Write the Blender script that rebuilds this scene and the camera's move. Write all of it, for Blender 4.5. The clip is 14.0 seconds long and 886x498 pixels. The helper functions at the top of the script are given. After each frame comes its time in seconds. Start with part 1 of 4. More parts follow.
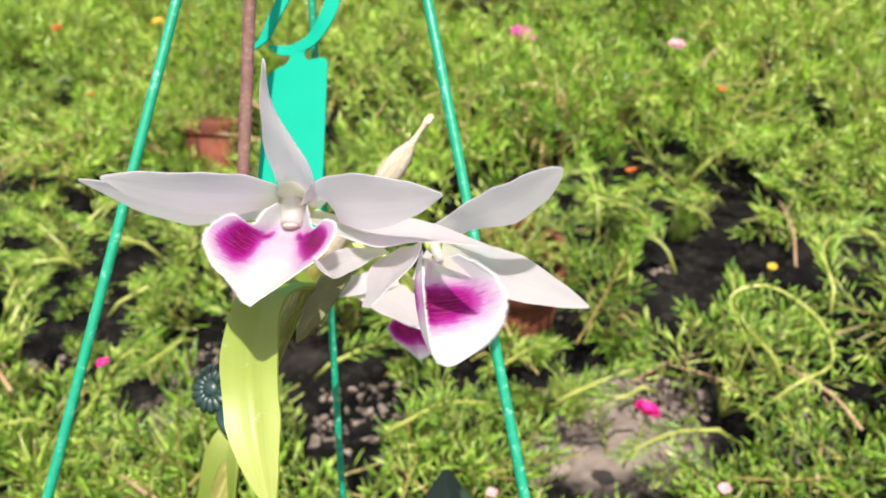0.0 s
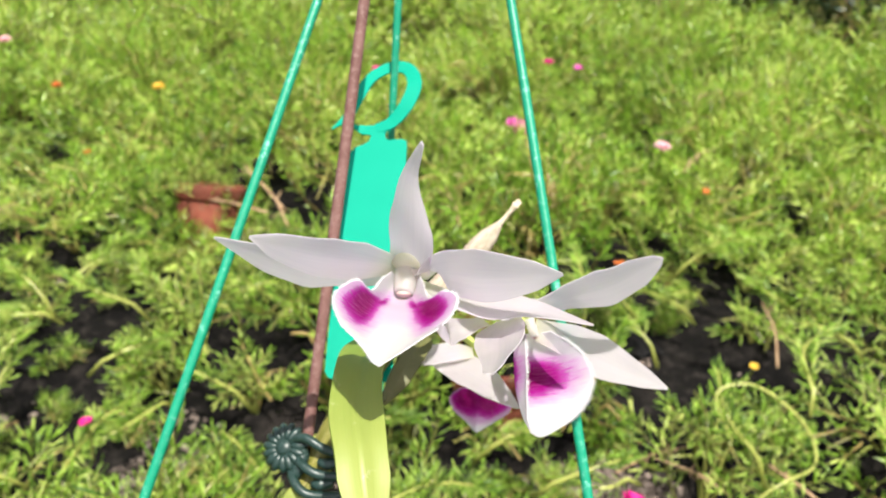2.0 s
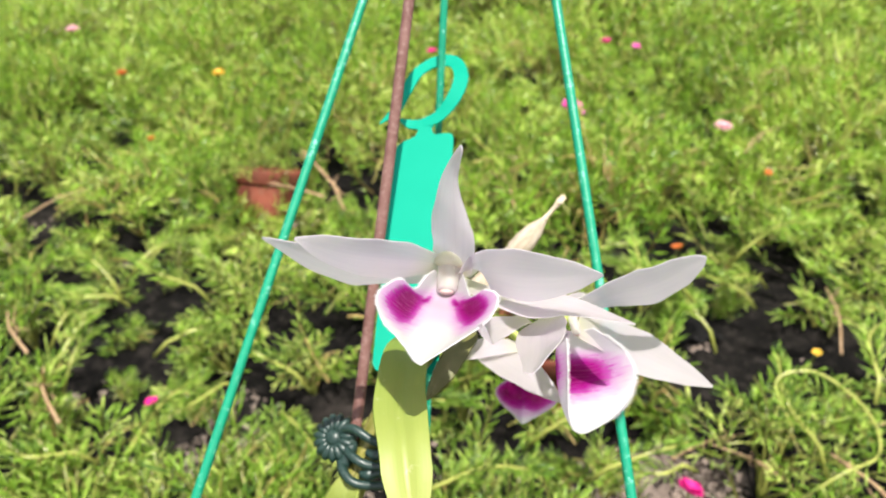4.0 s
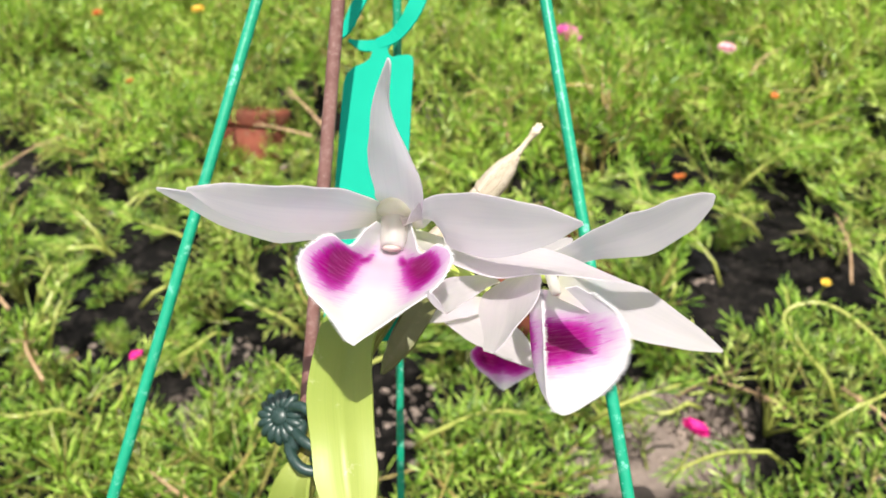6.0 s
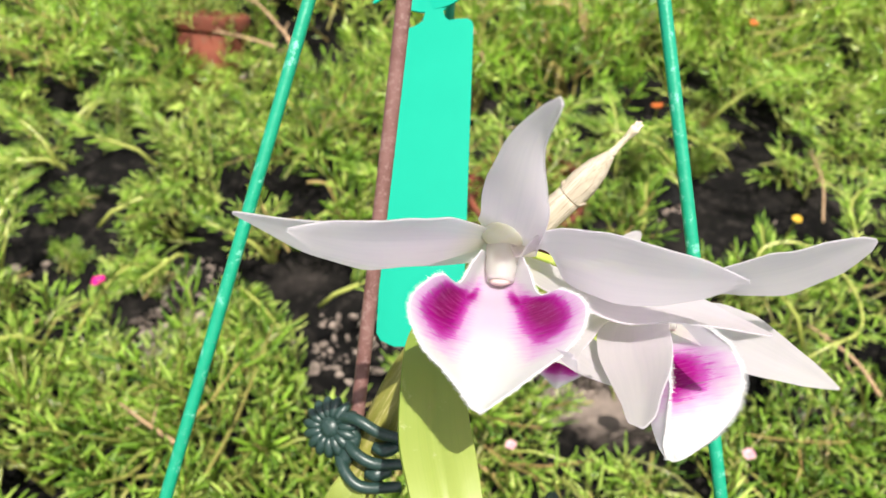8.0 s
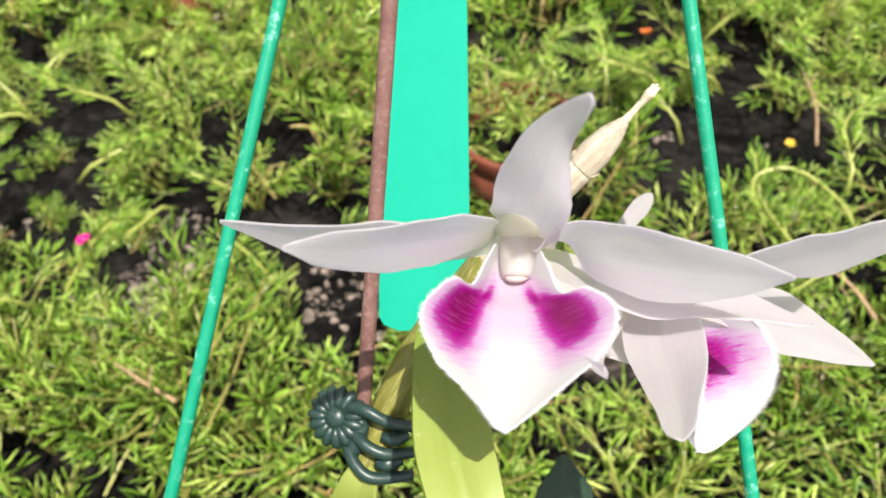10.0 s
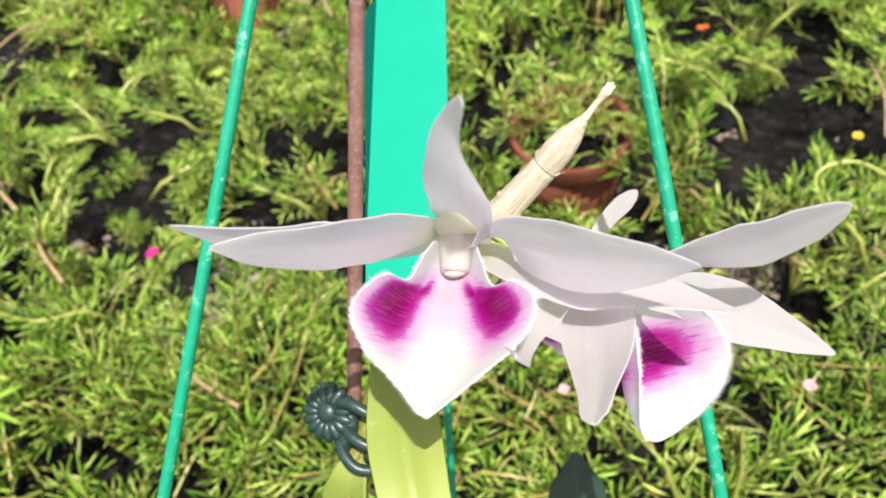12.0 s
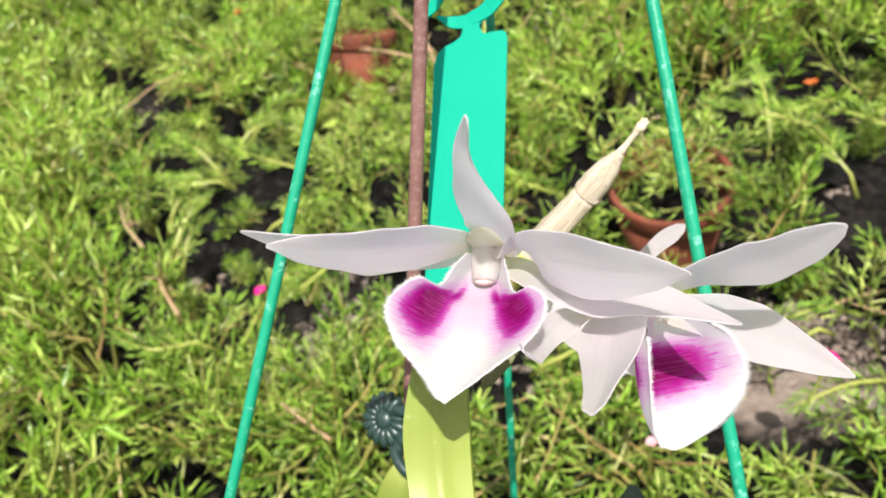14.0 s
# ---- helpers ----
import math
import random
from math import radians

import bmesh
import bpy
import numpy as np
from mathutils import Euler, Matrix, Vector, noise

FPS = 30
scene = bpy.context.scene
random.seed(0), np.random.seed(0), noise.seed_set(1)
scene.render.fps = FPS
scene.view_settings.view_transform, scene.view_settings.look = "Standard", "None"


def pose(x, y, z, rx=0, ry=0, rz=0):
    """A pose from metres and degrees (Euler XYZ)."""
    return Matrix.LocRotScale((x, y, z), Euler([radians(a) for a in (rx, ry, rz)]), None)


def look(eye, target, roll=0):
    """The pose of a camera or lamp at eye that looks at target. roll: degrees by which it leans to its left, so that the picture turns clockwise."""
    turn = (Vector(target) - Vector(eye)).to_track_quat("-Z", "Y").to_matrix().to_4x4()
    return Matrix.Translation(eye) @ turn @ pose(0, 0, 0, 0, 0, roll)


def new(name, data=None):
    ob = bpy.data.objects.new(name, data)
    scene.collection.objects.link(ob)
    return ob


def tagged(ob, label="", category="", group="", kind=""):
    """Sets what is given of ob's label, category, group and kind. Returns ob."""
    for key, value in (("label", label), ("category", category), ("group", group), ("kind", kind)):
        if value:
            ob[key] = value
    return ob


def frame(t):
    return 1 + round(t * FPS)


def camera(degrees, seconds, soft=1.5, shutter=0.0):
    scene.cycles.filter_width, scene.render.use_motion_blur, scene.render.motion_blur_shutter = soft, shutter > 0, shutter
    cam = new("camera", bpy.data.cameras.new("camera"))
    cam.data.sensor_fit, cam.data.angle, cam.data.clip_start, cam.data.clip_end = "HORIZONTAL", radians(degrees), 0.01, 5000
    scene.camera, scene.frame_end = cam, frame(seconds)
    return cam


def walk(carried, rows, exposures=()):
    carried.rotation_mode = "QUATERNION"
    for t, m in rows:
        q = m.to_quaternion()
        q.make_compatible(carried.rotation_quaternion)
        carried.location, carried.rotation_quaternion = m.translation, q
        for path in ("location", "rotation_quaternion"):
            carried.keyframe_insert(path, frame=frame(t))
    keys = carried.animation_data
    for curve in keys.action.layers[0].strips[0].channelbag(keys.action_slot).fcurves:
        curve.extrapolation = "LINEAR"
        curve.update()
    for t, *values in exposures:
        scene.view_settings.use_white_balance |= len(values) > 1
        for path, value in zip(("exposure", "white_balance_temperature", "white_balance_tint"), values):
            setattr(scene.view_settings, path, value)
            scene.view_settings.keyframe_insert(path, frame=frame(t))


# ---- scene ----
import itertools

# ---------------------------------------------------------------- camera
cam = camera(57.48, 14.0, soft=1.5)
cam.data.dof.use_dof = True
cam.data.dof.focus_distance = 0.16
cam.data.dof.aperture_fstop = 28.0
PATH = [
    (0, 0.0276, -0.0306, 0.7127, 52.99, 3.99, -4.57),
    (0.5, 0.0190, -0.0270, 0.7199, 54.01, 2.26, -5.72),
    (1, 0.0046, -0.0251, 0.7176, 54.33, 0.14, -6.52),
    (1.5, -0.0040, -0.0300, 0.7157, 55.21, -0.90, -6.37),
    (2, -0.0086, -0.0408, 0.7208, 58.74, -0.58, -4.49),
    (4.5, -0.0008, -0.0406, 0.7263, 56.09, 2.32, -0.75),
    (5, 0.0081, -0.0281, 0.7164, 54.18, 3.69, -0.81),
    (5.5, 0.0138, -0.0100, 0.7084, 53.54, 5.35, -0.54),
    (6, 0.0079, -0.0051, 0.7048, 52.84, 3.30, -1.99),
    (6.5, -0.0076, 0.0136, 0.7167, 47.96, 1.15, -1.49),
    (7, -0.0163, 0.0171, 0.7139, 47.36, 0.15, -2.03),
    (9.5, -0.0240, 0.0474, 0.7095, 42.20, 0.32, -6.55),
    (10, -0.0244, 0.0463, 0.7094, 41.22, 0.93, -6.43),
    (10.5, -0.0175, 0.0461, 0.7133, 41.48, 2.38, -7.05),
    (11, -0.0185, 0.0407, 0.7139, 42.08, 2.71, -6.31),
    (11.5, -0.0067, 0.0436, 0.7112, 41.14, 4.88, -5.62),
    (12, -0.0008, 0.0379, 0.7124, 41.90, 6.00, -3.79),
    (12.5, 0.0027, 0.0286, 0.7135, 43.36, 7.09, -3.26),
    (13, 0.0111, 0.0234, 0.7169, 44.62, 8.71, -1.55),
    (13.5, 0.0125, 0.0212, 0.7158, 46.00, 9.97, 2.21),
    (14, 0.0140, 0.0194, 0.7176, 46.69, 10.15, 2.97),
]
walk(cam, [(t, pose(x, y, z, rx, ry, rz)) for t, x, y, z, rx, ry, rz in PATH])

# ---------------------------------------------------------------- light
world = bpy.data.worlds.new("sky")
scene.world = world
world.use_nodes = True
wn = world.node_tree.nodes
sky = wn.new("ShaderNodeTexSky")
sky.sky_type = "NISHITA"
sky.sun_disc = False
SUN_FROM = Vector((0.11, -0.309, 0.946)).normalized()
sky.sun_elevation = math.asin(SUN_FROM.z)
sky.sun_rotation = math.atan2(SUN_FROM.x, SUN_FROM.y)
haze = wn.new("ShaderNodeHueSaturation")
haze.inputs["Saturation"].default_value = 0.2
world.node_tree.links.new(sky.outputs["Color"], haze.inputs["Color"])
world.node_tree.links.new(haze.outputs["Color"], wn["Background"].inputs["Color"])
wn["Background"].inputs["Strength"].default_value = 0.105
sun = new("sun", bpy.data.lights.new("sun", "SUN"))
sun.data.energy = 4.4
sun.data.angle = radians(0.53)
sun.data.color = (1.0, 0.955, 0.87)
sun.matrix_world = look(SUN_FROM * 20, (0, 0, 0))
scene.view_settings.exposure = 1.06

# ---------------------------------------------------------------- materials
class Mat:
    """A small helper round one node material."""
    def __init__(self, name, rough=0.5, metal=0.0, spec=0.5):
        self.m = bpy.data.materials.new(name)
        self.m.use_nodes = True
        self.n, self.l = self.m.node_tree.nodes, self.m.node_tree.links
        self.b = self.n["Principled BSDF"]
        self.b.inputs["Roughness"].default_value = rough
        self.b.inputs["Metallic"].default_value = metal
        self.b.inputs["Specular IOR Level"].default_value = spec

    def node(self, kind, **inputs):
        n = self.n.new(kind)
        for key, value in inputs.items():
            n.inputs[key.replace("_", " ")].default_value = value
        return n

    def link(self, a, b):
        self.l.new(a, b)

    def coords(self, scale=(1, 1, 1), source="Object"):
        c, mp = self.n.new("ShaderNodeTexCoord"), self.n.new("ShaderNodeMapping")
        mp.inputs["Scale"].default_value = scale
        self.link(c.outputs[source], mp.inputs["Vector"])
        return mp.outputs["Vector"]

    def noise(self, scale, detail=4.0, rough=0.55, vec=None):
        n = self.node("ShaderNodeTexNoise", Scale=scale, Detail=detail, Roughness=rough)
        if vec is not None:
            self.link(vec, n.inputs["Vector"])
        return n.outputs["Fac"]

    def ramp(self, fac, *stops):
        r = self.n.new("ShaderNodeValToRGB")
        while len(r.color_ramp.elements) < len(stops):
            r.color_ramp.elements.new(0.5)
        for e, (p, c) in zip(r.color_ramp.elements, stops):
            e.position, e.color = p, (*c, 1)
        self.link(fac, r.inputs["Fac"])
        return r.outputs["Color"]

    def mix(self, fac, a, b, blend="MIX"):
        x = self.n.new("ShaderNodeMix")
        x.data_type, x.blend_type = "RGBA", blend
        for value, socket in ((fac, x.inputs[0]), (a, x.inputs[6]), (b, x.inputs[7])):
            if isinstance(value, (int, float)):
                socket.default_value = value
            elif isinstance(value, tuple):
                socket.default_value = (*value, 1)
            else:
                self.link(value, socket)
        return x.outputs[2]

    def math(self, op, a, b=0.0, c=0.0):
        x = self.n.new("ShaderNodeMath")
        x.operation = op
        for value, socket in zip((a, b, c), x.inputs):
            if isinstance(value, (int, float)):
                socket.default_value = value
            else:
                self.link(value, socket)
        return x.outputs[0]

    def color(self, socket):
        if isinstance(socket, tuple):
            self.b.inputs["Base Color"].default_value = (*socket, 1)
        else:
            self.link(socket, self.b.inputs["Base Color"])
        self.base = socket

    def bump(self, height, strength=0.3, distance=0.001):
        n = self.node("ShaderNodeBump", Strength=strength, Distance=distance)
        self.link(height, n.inputs["Height"])
        self.link(n.outputs["Normal"], self.b.inputs["Normal"])
        self.normal = n.outputs["Normal"]

    def translucent(self, amount, tint=(1, 1, 1), clear=0.0):
        """Lets part of the light through a thin leaf or petal; clear: the share that passes straight."""
        t, mx = self.n.new("ShaderNodeBsdfTranslucent"), self.n.new("ShaderNodeMixShader")
        self.link(self.mix(1.0, self.base, tint, "MULTIPLY"), t.inputs["Color"])
        mx.inputs[0].default_value = amount
        self.link(self.b.outputs[0], mx.inputs[1])
        self.link(t.outputs[0], mx.inputs[2])
        if clear:
            t, thin = self.n.new("ShaderNodeBsdfTransparent"), self.n.new("ShaderNodeMixShader")
            thin.inputs[0].default_value = clear
            self.link(mx.outputs[0], thin.inputs[1])
            self.link(t.outputs[0], thin.inputs[2])
            mx = thin
        self.link(mx.outputs[0], self.n["Material Output"].inputs["Surface"])

    def flesh(self, scale, radius=(1.0, 0.92, 0.92)):
        """Soft thin plant flesh that light wanders through."""
        self.b.inputs["Subsurface Weight"].default_value = 1.0
        self.b.inputs["Subsurface Scale"].default_value = scale
        self.b.inputs["Subsurface Radius"].default_value = radius

    def island(self):
        return self.n.new("ShaderNodeNewGeometry").outputs["Random Per Island"]

    def own(self):
        return self.n.new("ShaderNodeObjectInfo").outputs["Random"]

    def uv(self):
        s = self.n.new("ShaderNodeSeparateXYZ")
        self.link(self.n.new("ShaderNodeTexCoord").outputs["UV"], s.inputs[0])
        return s.outputs[0], s.outputs[1]


def petal_material():
    k = Mat("petal", rough=0.5, spec=0.35)
    u, v = k.uv()
    # faint lengthwise veins and a lilac flush
    vein = k.math("SINE", k.math("ADD", k.math("MULTIPLY", v, 70.0), k.math("MULTIPLY", k.noise(90.0, 2, vec=k.coords()), 5.0)))
    soft = k.noise(180.0, 3, vec=k.coords())
    col = k.mix(k.math("MULTIPLY", soft, 0.8), (0.835, 0.79, 0.825), (0.825, 0.755, 0.82))
    # green-yellow towards the base of each tepal
    base = k.math("MAXIMUM", k.math("SUBTRACT", 1.0, k.math("MULTIPLY", u, 4.5)), 0.0)
    col = k.mix(k.math("MULTIPLY", base, 0.7), col, (0.85, 0.84, 0.66))
    # greyer bands along the main veins
    band = k.noise(1.0, 3, 0.6, vec=k.coords((1.6, 11.0, 1.0), "UV"))
    col = k.mix(k.ramp(band, (0.45, (0, 0, 0)), (0.72, (0.38, 0.38, 0.38))), col, (0.70, 0.67, 0.735))
    k.color(col)
    k.bump(k.math("ADD", k.math("MULTIPLY", vein, 0.05), soft), 0.3, 0.0006)
    k.translucent(0.76, clear=0.20)
    return k.m


def lip_material(name, cu, cs, ru, rs, mid=0.5, lines=80.0, throat=None):
    """White lip with a blotch each side of the throat: place along and aside, and radii, of the blotches."""
    k = Mat(name, rough=0.6, spec=0.2)
    u, v = k.uv()                                   # u along the lip, v across, 0..1
    wob = k.noise(240.0, 4, vec=k.coords())
    side = k.math("ABSOLUTE", k.math("SUBTRACT", v, mid))
    du = k.math("DIVIDE", k.math("SUBTRACT", u, cu), ru)
    dv = k.math("DIVIDE", k.math("SUBTRACT", side, cs), rs)
    r = k.math("SQRT", k.math("ADD", k.math("MULTIPLY", du, du), k.math("MULTIPLY", dv, dv)))
    # streaks fan out along the veins
    fine = k.noise(1.0, 3, 0.65, vec=k.coords((lines, 5.0, 1.0), "UV"))
    streak = k.math("MULTIPLY", k.math("SUBTRACT", fine, 0.5), 5.0)
    r = k.math("ADD", r, k.math("ADD", k.math("MULTIPLY", streak, 0.15), k.math("MULTIPLY", k.math("SUBTRACT", wob, 0.5), 0.3)))
    if throat:                                      # a fainter tongue that runs up beside the column
        tu, ts, au, av = throat
        pu = k.math("DIVIDE", k.math("SUBTRACT", u, tu), au)
        pv = k.math("DIVIDE", k.math("SUBTRACT", side, ts), av)
        far = k.math("SQRT", k.math("ADD", k.math("MULTIPLY", pu, pu), k.math("MULTIPLY", pv, pv)))
        far = k.math("ADD", far, k.math("ADD", k.math("MULTIPLY", streak, 0.16), 0.52))
        r = k.math("SMOOTH_MIN", r, far, 0.15)
    col = k.ramp(r, (0.36, (0.34, 0.001, 0.17)), (0.70, (0.52, 0.004, 0.36)), (0.88, (0.66, 0.14, 0.58)), (1.02, (0.78, 0.50, 0.77)))
    n = k.node("ShaderNodeMapRange")
    k.link(r, n.inputs["Value"])
    n.inputs["From Min"].default_value, n.inputs["From Max"].default_value = 0.95, 1.65
    n.interpolation_type = "SMOOTHSTEP"
    col = k.mix(n.outputs["Result"], col, (0.835, 0.81, 0.84))
    dark = k.math("MULTIPLY", k.math("MAXIMUM", streak, 0.0), k.math("POWER", k.math("SUBTRACT", 1.0, n.outputs["Result"]), 6.0))
    col = k.mix(k.math("MINIMUM", k.math("MULTIPLY", dark, 0.7), 0.65), col, (0.20, 0.0, 0.10))
    pale = k.math("MULTIPLY", k.math("MAXIMUM", k.math("MULTIPLY", streak, -1.0), 0.0), k.math("POWER", k.math("SUBTRACT", 1.0, n.outputs["Result"]), 6.0))
    col = k.mix(k.math("MINIMUM", k.math("MULTIPLY", pale, 0.4), 0.4), col, (0.68, 0.13, 0.60))
    # a pale lilac flush between the blotches
    inner = k.node("ShaderNodeMapRange")
    k.link(side, inner.inputs["Value"])
    inner.inputs["From Min"].default_value, inner.inputs["From Max"].default_value = max(cs, 0.06) * 0.35, max(cs, 0.06) * 1.05
    inner.inputs["To Min"].default_value, inner.inputs["To Max"].default_value = 1.0, 0.0
    down = k.node("ShaderNodeMapRange")
    k.link(u, down.inputs["Value"])
    down.inputs["From Min"].default_value, down.inputs["From Max"].default_value = cu + 0.04, cu + ru * 0.95
    down.inputs["To Min"].default_value, down.inputs["To Max"].default_value = 0.75, 0.0
    flush = k.math("MULTIPLY", k.math("MULTIPLY", inner.outputs["Result"], down.outputs["Result"]), n.outputs["Result"])
    col = k.mix(flush, col, (0.80, 0.60, 0.79))
    k.color(col)
    k.bump(k.math("ADD", wob, k.math("MULTIPLY", streak, 0.15)), 0.2, 0.0006)
    k.translucent(0.70, clear=0.15)
    return k.m


def foliage_material(name, lo, mid, hi, trans=0.3):
    k = Mat(name, rough=0.3, spec=0.55)
    f = k.math("ADD", k.math("MULTIPLY", k.island(), 0.65), k.math("MULTIPLY", k.own(), 0.35))
    col = k.ramp(f, (0.05, lo), (0.5, mid), (0.95, hi))
    patchy = k.ramp(k.noise(22.0, 3, vec=k.coords()), (0.38, (0, 0, 0)), (0.66, (0.6, 0.6, 0.6)))
    k.color(k.mix(patchy, col, lo))
    k.translucent(trans, (1.0, 1.0, 0.55))
    return k.m


def plastic_material(name, a, b, rough=0.35, dust=(0.6, 0.65, 0.6), dusty=0.3, trans=0.0, tint=(1, 1, 1), fleck=700.0, lumps=0.15, spec=0.5):
    k = Mat(name, rough=rough, spec=spec)
    vec = k.coords()
    col = k.mix(k.noise(90.0, 4, vec=vec), a, b)
    spots = k.ramp(k.noise(fleck, 5, 0.7, vec=vec), (0.56, (0, 0, 0)), (0.68, (1, 1, 1)))
    col = k.mix(k.math("MULTIPLY", spots, dusty), col, dust)
    k.color(col)
    k.bump(k.noise(fleck * 0.7, 3, vec=vec), lumps, 0.0005)
    if trans:
        k.translucent(trans, tint)
    return k.m


def soil_material():
    k = Mat("soil", rough=0.85, spec=0.1)
    vec = k.coords()
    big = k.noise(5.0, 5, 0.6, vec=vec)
    # near-black tones: the deep shade between the plants is put into the soil colour
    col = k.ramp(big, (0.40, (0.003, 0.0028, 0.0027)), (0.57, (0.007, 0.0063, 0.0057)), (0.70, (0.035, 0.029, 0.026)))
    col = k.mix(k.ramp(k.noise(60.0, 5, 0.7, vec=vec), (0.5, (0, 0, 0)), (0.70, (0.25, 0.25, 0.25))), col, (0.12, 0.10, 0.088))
    # a dry, paler patch of earth
    d = k.n.new("ShaderNodeVectorMath")
    d.operation = "DISTANCE"
    k.link(vec, d.inputs[0])
    d.inputs[1].default_value = (0.235, 0.595, -0.05)
    edge = k.math("ADD", d.outputs["Value"], k.math("MULTIPLY", k.math("SUBTRACT", k.noise(18.0, 4, vec=vec), 0.5), 0.16))
    dry = k.ramp(edge, (0.065, (1, 1, 1)), (0.11, (0, 0, 0)))
    pale = k.mix(k.noise(45.0, 5, 0.65, vec=vec), (0.10, 0.078, 0.068), (0.40, 0.315, 0.27))
    col = k.mix(dry, col, pale)
    k.color(col)
    k.bump(k.noise(120.0, 6, 0.7, vec=vec), 0.9, 0.01)
    return k.m


def speckled(name, a, b, c, scale, rough=0.8, bump=0.4, dist=0.002, stretch=(1, 1, 1), along=None):
    k = Mat(name, rough=rough, spec=0.3)
    vec = k.coords(stretch)
    if along:                                       # the grain runs along this way
        mp = vec.node
        mp.vector_type = "TEXTURE"
        mp.inputs["Rotation"].default_value = Vector(along).to_track_quat("Z", "Y").to_euler()
        mp.inputs["Scale"].default_value = [1 / q for q in stretch]
    col = k.mix(k.ramp(k.noise(scale, 5, 0.6, vec=vec), (0.35, (0, 0, 0)), (0.65, (1, 1, 1))), a, b)
    col = k.mix(k.ramp(k.noise(scale * 6, 4, 0.7, vec=vec), (0.5, (0, 0, 0)), (0.72, (0.8, 0.8, 0.8))), col, c)
    k.color(col)
    k.bump(k.noise(scale * 5, 5, 0.7, vec=vec), bump, dist)
    return k


PETAL = petal_material()
LIP = lip_material("lip", 0.475, 0.30, 0.20, 0.155, throat=(0.35, 0.20, 0.21, 0.14))
SIDE_LIP = lip_material("side_lip", 0.43, 0.0, 0.17, 0.38, 0.47, lines=60.0)
BACK_LIP = lip_material("back_lip", 0.5, 0.16, 0.30, 0.34)
WHITE_HAIR = Mat("fringe_hair", rough=0.6)
WHITE_HAIR.color((0.82, 0.80, 0.82))
WHITE_HAIR.translucent(0.4)
WHITE_HAIR = WHITE_HAIR.m
COLUMN = speckled("column_wax", (0.72, 0.685, 0.63), (0.73, 0.67, 0.65), (0.72, 0.69, 0.58), 60.0, 0.4, 0.1)
COLUMN.flesh(0.006)
COLUMN.translucent(0.4, clear=0.34)
COLUMN = COLUMN.m
ANTHER = speckled("pink_anther", (0.70, 0.55, 0.51), (0.72, 0.60, 0.56), (0.66, 0.50, 0.46), 200.0, 0.45, 0.1)
ANTHER.translucent(0.4)
ANTHER = ANTHER.m
CENTRE = speckled("yellow_green_centre", (0.78, 0.765, 0.60), (0.78, 0.765, 0.66), (0.76, 0.755, 0.52), 90.0, 0.45, 0.1)
CENTRE.flesh(0.006)
CENTRE.translucent(0.4, clear=0.25)
CENTRE = CENTRE.m
WIRE = plastic_material("green_coated_wire", (0.0, 0.19, 0.105), (0.0, 0.26, 0.145), 0.42, (0.20, 0.50, 0.39), 0.75, fleck=380.0, lumps=0.6)
TAG = plastic_material("turquoise_plastic", (0.003, 0.35, 0.238), (0.006, 0.38, 0.258), 0.55, (0.015, 0.32, 0.225), 0.2, 0.3, (0.7, 1, 0.97), lumps=0.03, spec=0.12)
CLIP = plastic_material("dark_green_plastic", (0.009, 0.026, 0.022), (0.014, 0.036, 0.03), 0.4, (0.12, 0.15, 0.15), 0.25)
STAKE = speckled("rusty_brown_coating", (0.12, 0.054, 0.046), (0.175, 0.09, 0.078), (0.26, 0.165, 0.15), 110.0, 0.6, 0.5, 0.0006, (1, 1, 0.35)).m
DRY = speckled("dry_papery_sheath", (0.38, 0.31, 0.23), (0.53, 0.45, 0.36), (0.17, 0.12, 0.08), 130.0, 0.85, 0.6, 0.0008, (3, 3, 0.16), (0.62, 0.7, 0.34))
DRY = DRY.m
BEAK = speckled("pale_dry_fibre", (0.50, 0.42, 0.31), (0.58, 0.50, 0.39), (0.36, 0.28, 0.19), 150.0, 0.9, 0.3).m
CANE = speckled("yellow_green_cane", (0.10, 0.105, 0.018), (0.20, 0.19, 0.04), (0.38, 0.32, 0.16), 90.0, 0.45, 0.3, 0.0008, (3, 3, 0.2), (0.45, 0.85, 0.2)).m
PEDICEL = speckled("green_pedicel", (0.36, 0.46, 0.06), (0.45, 0.52, 0.14), (0.5, 0.5, 0.2), 100.0, 0.4, 0.1).m


